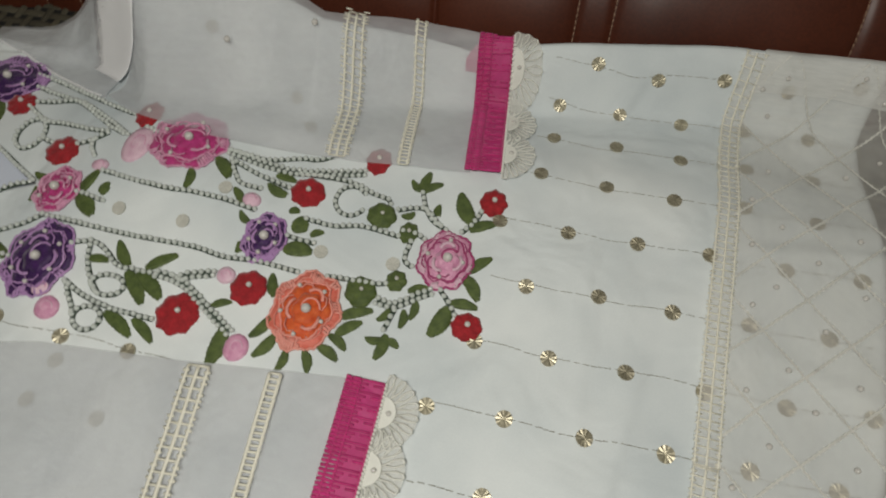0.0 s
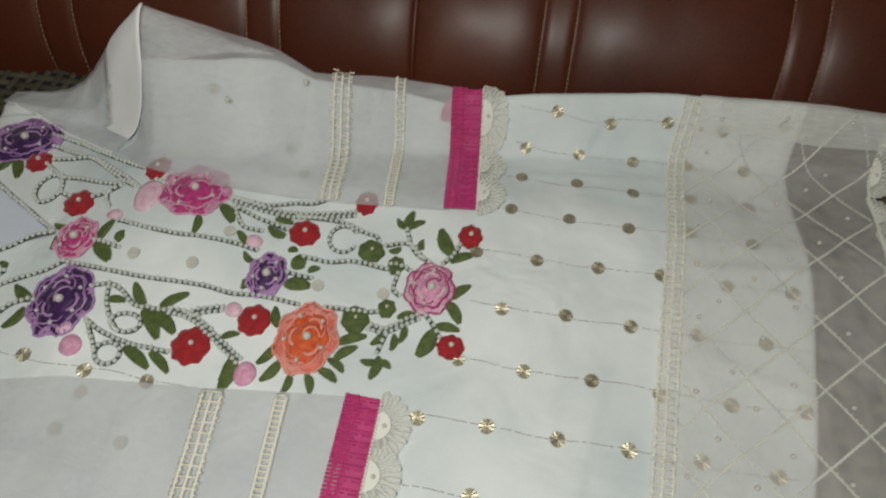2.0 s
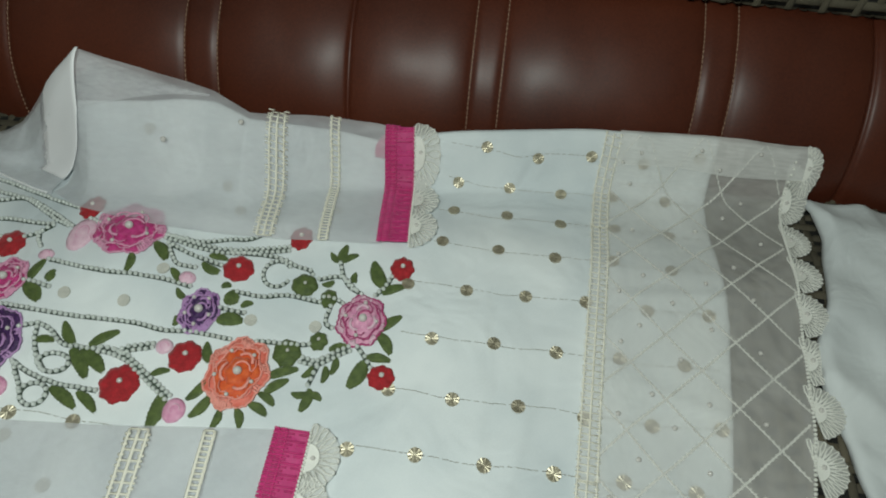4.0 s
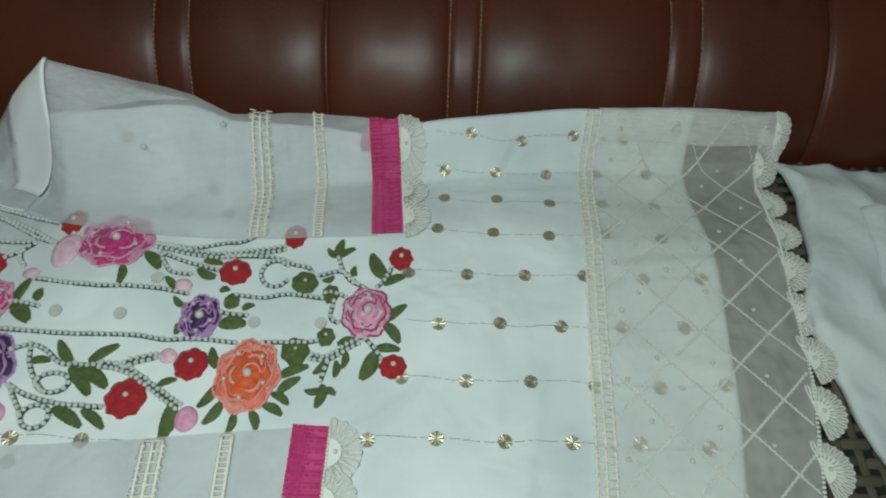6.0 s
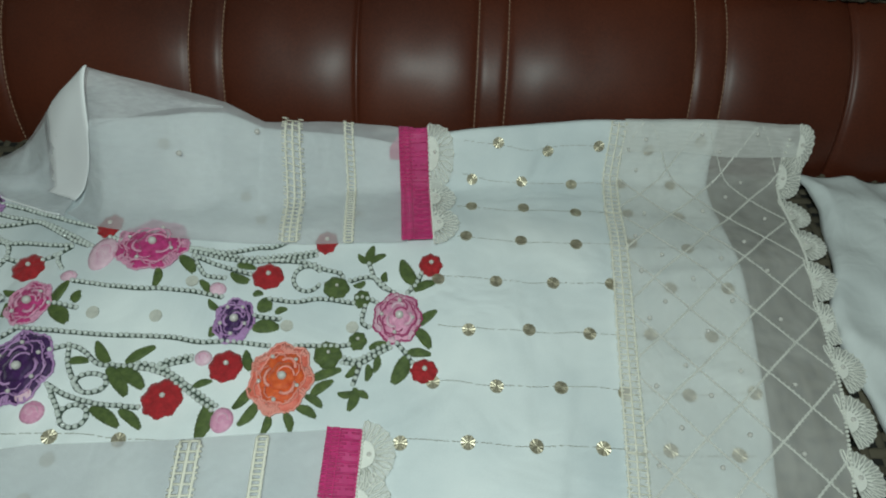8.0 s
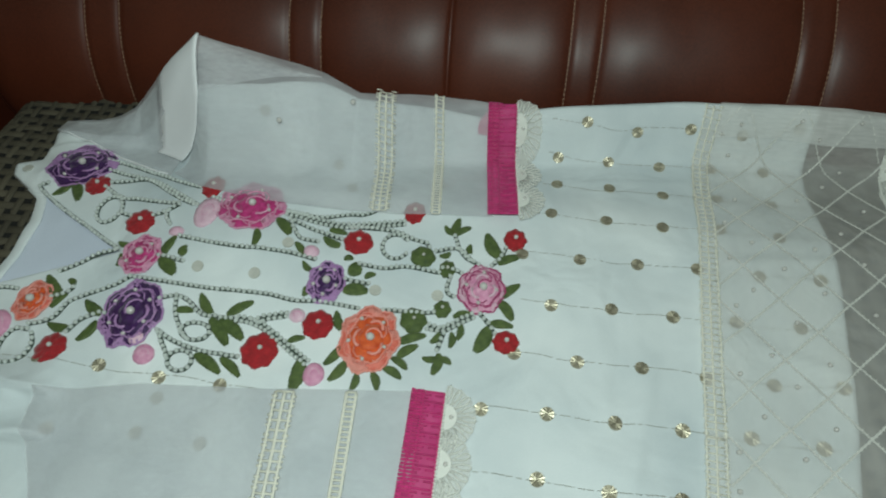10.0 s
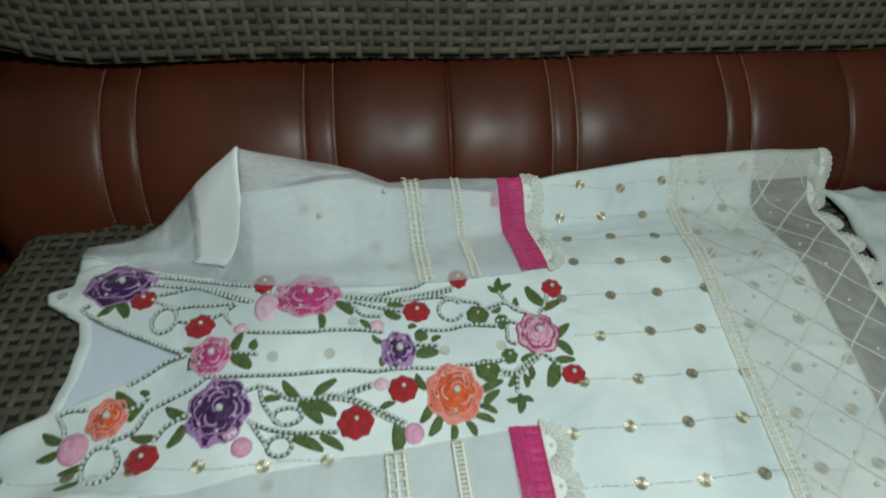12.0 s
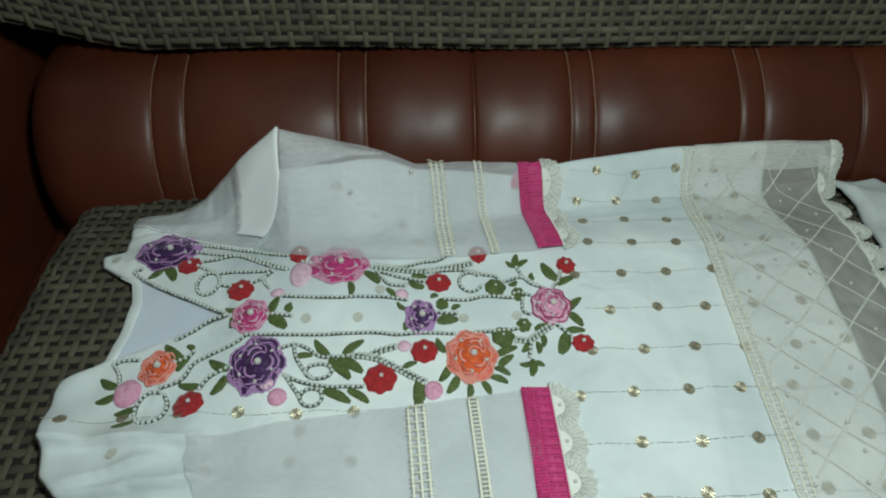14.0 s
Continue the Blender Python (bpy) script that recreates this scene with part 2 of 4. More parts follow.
def lie(x, y):
    """Height of the cloth's upper face: flat on the seat, climbing the bolster at its far edge, softly creased."""
    z = 0.445 - 0.021 * ease(0.09, 0.21, y)
    z += 0.014 * math.exp(-((x + 0.27) ** 2 + (y - 0.06) ** 2) / 0.009) + 0.007 * math.exp(-((x + 0.36) ** 2 + (y + 0.06) ** 2) / 0.007)
    top = top_edge(x)
    rise = between(x, -0.45, 0.06, -0.335, 0.125, -0.21, 0.11, -0.07, 0.07, 0.02, 0.05)
    z += (edge_height(x) - 0.424) * ease(top - rise, top, y) * ease(-0.51, -0.45, x)
    z += 0.0040 * noise.noise((x * 7, y * 11, 0.3)) + 0.0015 * noise.noise((x * 22, y * 17, 2.1)) + 0.0004 * noise.noise((x * 60, y * 45, 6.0))
    z += 0.0030 * ease(0.03, 0.10, x) * (0.25 - abs(noise.noise((x * 13 + y * 3, y * 4 - x * 2, 7.7))))
    fold = ease(-0.36, -0.46, x)
    z += fold * 0.012 * noise.noise((x * 16 + y * 9, y * 21 - x * 6, 5.2)) * ease(-0.05, -0.15, y)
    for line in FOLDS:
        z += crease(x, y, *line)
    z += 0.007 * ease(-0.49, -0.56, x) * noise.noise((x * 20, y * 26, 1.2))
    return z


def crease(x, y, x0, y0, x1, y1, wide, high):
    """A fold line: steep on one side, falling off softly on the other."""
    dx, dy = x1 - x0, y1 - y0
    size = math.hypot(dx, dy)
    t = ((x - x0) * dx + (y - y0) * dy) / size
    d = ((x - x0) * dy - (y - y0) * dx) / size
    ends = ease(-0.02, 0.02, t) * ease(size + 0.03, size - 0.03, t)
    return high * ends * (math.exp(-d / (wide * 2.2)) if d > 0 else math.exp(d / (wide * 0.35)))


FOLDS = ((-0.395, -0.160, -0.575, -0.150, 0.008, 0.015), (-0.385, -0.200, -0.545, -0.215, 0.009, 0.018), (-0.43, -0.176, -0.52, -0.20, 0.007, 0.010), (-0.40, 0.165, -0.56, 0.172, 0.010, 0.008),
         (-0.56, 0.150, -0.50, 0.165, 0.008, 0.006), (-0.37, 0.20, -0.47, 0.16, 0.010, 0.006), (0.120, 0.06, 0.128, -0.12, 0.014, 0.0022), (0.170, -0.06, 0.130, -0.28, 0.016, 0.0028), (0.06, 0.17, 0.22, 0.185, 0.014, 0.0022), (0.08, -0.15, 0.30, -0.205, 0.016, 0.0025), (0.255, 0.070, 0.37, 0.082, 0.012, 0.0035), (0.26, -0.02, 0.36, -0.05, 0.012, 0.0025))


def on(x, y, up=0.0):
    return Vector((x, y, lie(x, y) + up))


# ---- room ----
def slab(name, size, at, mat, label, category):
    bm = bmesh.new()
    bmesh.ops.create_cube(bm, size=1, matrix=Matrix.Diagonal((*size, 1)))
    mesh = bpy.data.meshes.new(name)
    bm.to_mesh(mesh)
    bm.free()
    mesh.materials.append(mat)
    ob = new(name, mesh)
    ob.location = at
    return tagged(ob, label, category, kind="structure")


# Unseen shell of a room, added around the sofa to bounce the light.
slab("floor", (5.0, 4.4, 0.1), (0.3, -0.9, -0.05), FLOOR, "plain beige tiled floor under the sofa", "floor")
slab("ceiling", (5.0, 4.4, 0.1), (0.3, -0.9, 2.75), CEILING, "plain white painted ceiling", "ceiling")
slab("wall_north", (5.0, 0.12, 2.7), (0.3, 1.24, 1.35), WALL, "plain pale wall behind the sofa", "wall")
slab("wall_south", (5.0, 0.12, 2.7), (0.3, -3.04, 1.35), WALL, "plain pale painted wall", "wall")
slab("wall_west", (0.12, 4.16, 2.7), (-2.14, -0.9, 1.35), WALL, "plain pale painted wall", "wall")
slab("wall_east", (0.12, 4.16, 2.7), (2.74, -0.9, 1.35), WALL, "plain pale painted wall", "wall")

# ---- sofa ----
SEAT_LEFT, SOFA_RIGHT = -0.700, 1.72
sofa = thing("sofa", "brown leather sofa with dark woven seat and back cushions", "sofa")


def seat_top(x, y):
    z = 0.428 - 0.016 * ease(0.12, 0.25, y)
    z -= 0.07 * (1 - math.sqrt(max(0.0, 1 - min(1.0, max(0.0, (SEAT_LEFT + 0.06 - x) / 0.06)) ** 2)))
    z -= 0.09 * (1 - math.sqrt(max(0.0, 1 - min(1.0, max(0.0, (-0.34 - y) / 0.09)) ** 2)))
    return z


def seat_cushion():
    s = Shape()
    xs = [SEAT_LEFT + 0.06 * (1 - math.cos(a * math.pi / 16)) for a in range(9)] + list(np.linspace(SEAT_LEFT + 0.09, SOFA_RIGHT, 50))
    ys = [-0.43 + 0.09 * (1 - math.cos(a * math.pi / 16)) for a in range(9)] + list(np.linspace(-0.32, 0.42, 26))
    s.grid([[Vector((x, y, seat_top(x, y) - 0.004)) for x in xs] for y in ys])
    s.grid([[Vector((x, -0.43, z)) for x in xs] for z in (0.27, 0.332)])
    s.grid([[Vector((SEAT_LEFT, y, z)) for y in reversed(ys)] for z in (0.27, 0.352)])
    return s.make("seat_cushion", STRIP_DARK, sofa, "dark woven seat cushion")


def weave(name, parent, where, a0, a1, b0, b1):
    """Flat strips in a basket weave: long bars in rows, short ties across their joints."""
    s = Shape()
    pitch, length = 0.0165, 0.036
    row = 0
    b = b0
    while b < b1:
        shift = (row % 2) * length / 2
        a = a0 - shift
        while a < a1:
            for da, db, along in ((0.0, 0.0, True), (length * 0.5, 0.0, False)):
                ca, cb = a + da, b + db
                if not (a0 < ca < a1 and b0 < cb < b1):
                    continue
                p, e = where(ca, cb), 0.003
                u, v = (where(ca + e, cb) - p).normalized(), (where(ca, cb + e) - p).normalized()
                n = u.cross(v)
                j = random.uniform(-1, 1) * 0.0006
                if along:
                    s.pillow_bar(p + v * j, u, v, n, length * 0.39, pitch * 0.30, 0.0036)
                else:
                    s.pillow_bar(p + u * j, v, -u, n, pitch * 0.78, 0.0040, 0.0032)
            a += length
        b += pitch
        row += 1
    return s.make(name, STRIP, parent, "taupe basket-woven strips", kind="stuff")


seat = seat_cushion()
weave("seat_weave", seat, lambda a, b: Vector((a, b, seat_top(a, b) - 0.004)), SEAT_LEFT + 0.008, 1.0, -0.40, 0.30)

BOLSTER_Y, BOLSTER_Z, BOLSTER_R, BOLSTER_LEFT = 0.450, 0.372, 0.196, -0.752
SEAMS = (-0.074, 0.520, 1.114)
BANDS = (-0.553, -0.505, -0.277, -0.236, 0.072, 0.108, 0.332, 0.369, 0.640, 0.680, 0.93, 0.97, 1.28, 1.32)


def bolster_r(x):
    r = BOLSTER_R
    s = (x - BOLSTER_LEFT) / 0.09
    if s < 1:
        r -= 0.06 * (1 - math.sqrt(max(0.0, 1 - (1 - max(s, 0.0)) ** 2)))
    for c in BANDS:
        r -= 0.0011 * math.exp(-((x - c) / 0.0045) ** 2)
    for c in SEAMS:
        r -= 0.0032 * math.exp(-((x - c) / 0.0024) ** 2)
    marks = sorted((BOLSTER_LEFT, *SEAMS, *BANDS, SOFA_RIGHT))
    for a, b in zip(marks, marks[1:]):
        if a <= x <= b:
            r += min(0.0095, (b - a) * 0.05) * (1 - abs(2 * (x - a) / (b - a) - 1) ** 3.5)
    return r


def bolster_at(x, angle, up=0.0):
    r = bolster_r(x) + up
    r += 0.0016 * noise.noise((x * 6, angle * 2.0, 4.4)) + 0.0009 * noise.noise((x * 26, angle * 5.0, 1.4))
    return Vector((x, BOLSTER_Y - r * math.cos(angle), BOLSTER_Z + r * math.sin(angle)))


def bolster():
    s = Shape()
    xs = [BOLSTER_LEFT + 0.09 * (1 - math.cos(a * math.pi / 20)) for a in range(10)] + list(np.arange(BOLSTER_LEFT + 0.09, SOFA_RIGHT, 0.002))
    s.grid([[bolster_at(x, math.radians(d)) for x in xs] for d in range(-20, 131, 5)])
    s.grid([[Vector((BOLSTER_LEFT, BOLSTER_Y - 0.14 * q * math.cos(math.radians(d)), BOLSTER_Z + 0.14 * q * math.sin(math.radians(d)))) for q in (0.05, 1.0)] for d in range(-20, 131, 5)])
    body = s.make("bolster", LEATHER, sofa, "padded reddish brown leather roll along the back")
    for c in BANDS[:10]:
        t = Shape()
        for d in np.arange(5, 100, 1.75):
            t.tube([bolster_at(c, math.radians(d), -0.0002), bolster_at(c, math.radians(d + 0.75), 0.0006), bolster_at(c, math.radians(d + 1.5), -0.0002)], 0.00065, 5)
        t.make("stitch_line", STITCH, body, "tan topstitching thread")
    return body


bolster()


def back_at(x, q, left=-0.82, right=SOFA_RIGHT):
    """Front face of the back cushion; q runs up from its lower edge."""
    low = 0.566 + 0.055 * ease(-0.54, -0.80, x) - 0.012 * ease(-0.35, 0.05, x) - 0.006 * ease(0.20, 0.60, x)
    z = low + 0.46 * q
    y = 0.398 + 0.16 * q - 0.045 * math.sin(math.pi * min(1.0, q * 1.1 + 0.08)) + 0.05 * ease(0.06, 0.0, q)
    y += 0.09 * (1 - math.sqrt(max(0.0, 1 - max(0.0, (left + 0.10 - x) / 0.10) ** 2))) if x < left + 0.10 else 0.0
    return Vector((x, y, z))


def back_cushion():
    s = Shape()
    xs = list(np.linspace(-0.818, SOFA_RIGHT, 70))
    qs = [0, 0.01, 0.025, 0.045, 0.07, 0.1, 0.15, 0.2, 0.3, 0.4, 0.5, 0.6, 0.7, 0.8, 0.9, 1.0]
    s.grid([[back_at(x, q) for x in xs] for q in qs])
    s.grid([[back_at(x, 1.0) + Vector((0, d, h)) for x in xs] for d, h in ((0, 0), (0.05, 0.03), (0.16, 0.02), (0.22, -0.06))])
    s.grid([[back_at(x, 0.0) + Vector((0, d, h)) for x in xs] for d, h in ((0.2, 0.0), (0, 0))])
    return s.make("back_cushion", STRIP_DARK, sofa, "dark woven back cushion")


back = back_cushion()
weave("back_weave", back, lambda a, b: back_at(a, b / 0.49), -0.79, 1.15, 0.004, 0.40)


def rounded_box(name, lo, hi, bevel, mat, parent, label):
    bm = bmesh.new()
    size = [h - l for l, h in zip(lo, hi)]
    bmesh.ops.create_cube(bm, size=1, matrix=Matrix.Translation([(l + h) / 2 for l, h in zip(lo, hi)]) @ Matrix.Diagonal((*size, 1)))
    bmesh.ops.bevel(bm, geom=bm.edges[:], offset=bevel, segments=5, profile=0.5, affect="EDGES")
    mesh = bpy.data.meshes.new(name)
    bm.to_mesh(mesh)
    bm.free()
    mesh.polygons.foreach_set("use_smooth", [True] * len(mesh.polygons))
    mesh.materials.append(mat)
    ob = new(name, mesh)
    ob.parent = parent
    return tagged(ob, label)


rounded_box("armrest", (-1.04, -0.46, 0.03), (-0.800, 0.74, 0.70), 0.075, LEATHER, sofa, "brown leather armrest")
rounded_box("armrest", (SOFA_RIGHT - 0.02, -0.46, 0.03), (SOFA_RIGHT + 0.22, 0.74, 0.70), 0.075, LEATHER, sofa, "brown leather armrest")
rounded_box("base", (-0.800, -0.41, 0.05), (SOFA_RIGHT, 0.72, 0.29), 0.02, LEATHER, sofa, "brown leather base")
rounded_box("back_frame", (-0.798, 0.60, 0.05), (SOFA_RIGHT, 0.78, 0.98), 0.03, LEATHER, sofa, "brown leather back frame")
for fx in (-0.90, 1.6):
    for fy in (-0.38, 0.66):
        foot = Shape().tube([Vector((fx, fy, 0.0)), Vector((fx, fy, 0.06))], 0.025, 12)
        foot.make("foot", STRIP_DARK, sofa, "dark round foot")

# ---- kurta: cloth ----
kurta = thing("kurta", "white embroidered kurta with sheer sleeves, laid flat on the sofa seat", "kurta")


def neck_edge(y):
    """Left end of the cloth: shoulders and the back of the neck."""
    return between(y, -0.33, -0.36, -0.29, -0.42, -0.242, -0.474, -0.221, -0.514, -0.189, -0.550, -0.136, -0.568, -0.090, -0.577, -0.077, -0.574, -0.052, -0.530, -0.014, -0.523, 0.032, -0.522, 0.066, -0.533, 0.096, -0.581, 0.112, -0.586, 0.126, -0.564, 0.186, -0.572, 0.195, -0.562, 0.2, -0.553)


def front_edge(y):
    """The same with the V of the neckline cut in."""
    if -0.052 < y < 0.071:
        return between(y, -0.052, -0.522, 0.002, -0.398, 0.071, -0.526)
    return neck_edge(y)


def lining_end(y):
    return between(y, -0.33, 0.296, -0.29, 0.303, -0.242, 0.316, -0.15, 0.340, -0.1, 0.347, -0.01, 0.356, 0.05, 0.361, 0.3, 0.360)


def body_top(x):
    return top_edge(x) - between(x, -0.40, 0.0, -0.352, 0.040, -0.335, 0.039, -0.273, 0.027, -0.24, 0.017, -0.20, 0.007, -0.165, 0.004, -0.07, 0.011, -0.018, 0.014, 0.03, 0.0)


def body_sheet():
    s, rows = Shape(), []
    for j in range(150):
        nominal = -0.33 + 0.61 * j / 149
        yl = nominal if nominal < 0.08 else 0.08 + (nominal - 0.08) * (0.198 - 0.08) / 0.20
        a, b = front_edge(yl), lining_end(nominal)
        row = []
        for i in range(200):
            x = a + (b - a) * (i / 199)
            top = body_top(x)
            y = nominal if nominal < 0.08 else 0.08 + (nominal - 0.08) * (top - 0.08) / 0.20
            rim = 0.004 * (1 - min(1.0, (x - a) / 0.008)) ** 2
            row.append(on(x, y, -rim))
        rows.append(row)
    return thick(s.grid(rows).make("body", COTTON, kurta, "opaque white cotton body"), 0.0012)


def neck_sheet():
    s = Shape()
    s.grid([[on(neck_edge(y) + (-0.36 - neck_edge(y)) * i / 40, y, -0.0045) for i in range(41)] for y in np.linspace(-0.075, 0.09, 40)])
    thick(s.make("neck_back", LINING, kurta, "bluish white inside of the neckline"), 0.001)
    t = Shape()
    t.grid([[on(neck_edge(y) + w, y, -0.0028 + h) for w, h in ((-0.001, -0.002), (0.002, 0.0006), (0.008, 0.0008), (0.012, 0.0006), (0.013, -0.001))] for y in np.linspace(-0.056, 0.078, 40)])
    t.make("neck_facing", COTTON, kurta, "folded white neck facing")


def sleeve_low(x):
    return between(x, -0.376, 0.113, -0.337, 0.093, -0.267, 0.081, -0.205, 0.080, -0.130, 0.083, -0.056, 0.090, 0.03, 0.097)


def far_left(v):
    """Left edge of the far sleeve, v from its near to its far side."""
    return between(v, 0, -0.376, 0.25, -0.364, 1, -0.347)


def sleeve_up(x, y):
    """How far the far sleeve floats above the body under it."""
    lo, hi = sleeve_low(x), top_edge(x)
    v = min(1.0, max(0.0, (y - lo) / (hi - lo)))
    puff = 0.010 * math.sin(math.pi * v) * ease(0.0, -0.2, x) + 0.004 * noise.noise((x * 14, y * 20, 8.0))
    return 0.005 + max(0.0, puff) * ease(0, 0.15, v) * ease(-0.365, -0.29, x)


def far_sleeve():
    s, rows = Shape(), []
    for j in range(50):
        v = j / 49
        a, b = far_left(v), between(v, 0, 0.002, 1, -0.012)
        row = []
        for i in range(120):
            x = a + (b - a) * i / 119
            lo, hi = sleeve_low(x), top_edge(x)
            y = lo + (hi - lo) * v
            row.append(on(x, y, sleeve_up(x, y)))
        rows.append(row)
    s.grid(rows).make("sleeve", ORGANZA, kurta, "sheer white organza sleeve")


def near_sleeve():
    s, rows = Shape(), []
    for j in range(50):
        v = j / 49
        row = []
        for i in range(100):
            u = i / 99
            a = between(v, 0, -0.405, 0.12, -0.405, 0.35, -0.388, 1, -0.33)
            x = a + (-0.04 - a) * u
            lo = between(x, -0.405, -0.158, -0.368, -0.152, -0.312, -0.139, -0.187, -0.129, -0.055, -0.114, 0, -0.113)
            y = lo + (-0.325 - lo) * v
            row.append(on(x, y, 0.005 + 0.004 * math.sin(math.pi * min(1, v * 1.5)) * (0.5 + noise.noise((x * 12, y * 15, 3.0)))))
        rows.append(row)
    s.grid(rows).make("sleeve", ORGANZA, kurta, "sheer white organza sleeve")


def sleeve_cap():
    """The white shoulder cloth turned back over the head of the far sleeve, its free edge lifting."""
    rows = []
    for j in range(31):
        v = j / 30
        xr = between(v, 0, -0.374, 0.10, -0.362, 0.25, -0.352, 0.5, -0.345, 1, -0.345)
        y = 0.131 + 0.0955 * v
        row = []
        for w in (0.0, 0.03, 0.10, 0.2, 0.35, 0.55, 0.8, 1.0):
            x = xr - between(v, 0, 0.050, 0.3, 0.068, 1, 0.080) * w
            far = y + 0.024 * w * (1 - v) ** 2
            row.append(on(x, min(far, top_edge(x)), between(w, 0, 0.0080, 0.03, 0.0083, 0.1, 0.0084, 0.2, 0.0082, 0.55, 0.0066, 0.8, 0.0050, 1, 0.0022)))
        rows.append(row)
    thick(Shape().grid(rows).make("sleeve_cap", FLAP, kurta, "white shoulder cloth turned back over the sleeve"), 0.0004)


def shoulder_low(x):
    return between(x, -0.572, 0.178, -0.51, 0.160, -0.462, 0.138, -0.400, 0.1155, -0.385, 0.112)


def shoulder_sheet():
    """Sheer sleeve cloth gathered over the far shoulder, its near edge turned under."""
    rows = []
    for j in range(25):
        v = j / 24
        row = []
        for i in range(60):
            x = -0.566 + 0.186 * i / 59
            lo, hi = shoulder_low(x), top_edge(x) - 0.0015
            row.append(on(x, lo + (hi - lo) * v, 0.0034 * ease(0.0, 0.05, v) + 0.0004 + 0.0014 * max(0.0, noise.noise((x * 26, v * 5, 2.2)))))
        rows.append(row)
    sheet = Shape().grid(rows).make("shoulder", ORGANZA, kurta, "sheer cloth gathered over the shoulder")
    line = [on(x, shoulder_low(x) + 0.001, 0.0022) for x in np.linspace(-0.560, -0.385, 60)]
    Shape().tube(line, 0.0013, 6, 0.6).make("rolled_edge", FLAP, sheet, "narrow rolled white edge")


def veil_fold():
    """A turned-over corner of the sheer sleeve, lying doubled below the peak."""
    rows = []
    for j in range(9):
        v = j / 8
        row = []
        for i in range(40):
            x = -0.342 + 0.132 * i / 39
            lo = between(x, -0.342, 0.178, -0.273, 0.198, -0.210, 0.219)
            hi = between(x, -0.342, 0.2235, -0.240, 0.2175, -0.210, 0.2205)
            y = lo + (hi - lo) * v
            row.append(on(x, y, sleeve_up(x, y) + 0.0016 + 0.002 * math.sin(math.pi * v)))
        rows.append(row)
    Shape().grid(rows).make("sleeve_fold", VEIL, kurta, "doubled fold of sheer sleeve")


body_sheet()
neck_sheet()
shoulder_sheet()
sleeve_cap()
far_sleeve()
veil_fold()
near_sleeve()


def net_inner(y):
    return between(y, -0.33, 0.200, -0.12, 0.212, 0.06, 0.223, 0.16, 0.227, 0.3, 0.236)


def lace_line(y):
    """Where the net ends and the scalloped border begins."""
    return between(y, -0.33, 0.358, -0.25, 0.380, -0.143, 0.406, -0.114, 0.411, -0.078, 0.418, -0.033, 0.424, 0.025, 0.428, 0.06, 0.431, 0.114, 0.437, 0.158, 0.441, 0.222, 0.444, 0.30, 0.452)


def net_sheet():
    s, rows = Shape(), []
    for j in range(100):
        v = j / 99
        row = []
        for i in range(60):
            nominal = -0.33 + 0.61 * v
            a, b = net_inner(nominal), lace_line(nominal)
            x = a + (b - a) * i / 59
            y = nominal if nominal < 0.08 else 0.08 + (nominal - 0.08) * (top_edge(x) - 0.085) / 0.20
            row.append(on(x, y, 0.003))
        rows.append(row)
    s.grid(rows).make("hem_net", NET, kurta, "sheer net hem panel")


net_sheet()
FOLDED = sheer("doubled_net", (0.84, 0.85, 0.82, 1), (0.95, 0.95, 0.92, 1), 0.5)
turned = Shape()
turned.grid([[on(x, top_edge(x) - w * (0.026 + 0.004 * noise.noise((x * 9, 0, 0))) + (0.001 if w == 0 else 0), 0.0042 - 0.003 * (w == 0.0)) for x in np.linspace(0.250, 0.468, 70)] for w in (0.0, 0.08, 0.4, 0.75, 0.94, 1.0)])
turned.make("folded_edge", FOLDED, kurta, "doubled net edge folded over")


# ---- kurta: laces ----
def lift(points, up):
    """Points of the plan laid on the cloth; up may be a height or a function of the place."""
    return [on(p.x, p.y, up) for p in points] if isinstance(up, float) else [on(p.x, p.y, up(p.x, p.y)) for p in points]


def straight(x0, y0, x1, y1, step=0.006):
    n = max(2, round(math.hypot(x1 - x0, y1 - y0) / step) + 1)
    return [Vector((x0 + (x1 - x0) * i / (n - 1), y0 + (y1 - y0) * i / (n - 1))) for i in range(n)]


def ladder(x0, y0, x1, y1, width, up, rung, mid, mat, label, teeth=0.0, gauge=1.0, far=False, rails=True):
    """A ladder lace: two edge cords, rungs between them, a middle cord, and small teeth outside."""
    s = Shape()
    line = straight(x0, y0, x1, y1)
    base = up
    if far:
        def height(x, y):
            return sleeve_up(x, y) + 0.0012 + base
        up = height
    way = (line[-1] - line[0]).normalized()
    side = Vector((-way.y, way.x))
    for d in (((-0.5, 0.5, 0.0) if mid else (-0.5, 0.5)) if rails else (0.0,)):
        s.tube(lift([p + side * (d * width) for p in line], up), (0.0011 if d else 0.0013) * gauge, 5, 0.6 if rails else 0.2)
    n = int((line[-1] - line[0]).length / rung)
    for i in range(n + 1):
        p = line[0] + way * (rung * i)
        w = 0.5 * width + (teeth if i % 2 else 0) - (0 if rails else random.uniform(0, 0.4) * width)
        s.tube(lift([p - side * w, p, p + side * w], up), 0.0009 * gauge, 4, 0.5 if rails else 0.2)
        for k in (-1, 1):
            if teeth:
                q = p + way * (rung * 0.5)
                s.tube(lift([q + side * (k * width * 0.36), q + side * (k * (width * 0.5 + teeth))], up), 0.0010 * gauge, 4, 0.5 if rails else 0.2)
    return s.make("lace_band", mat, kurta, label, smooth=rails)


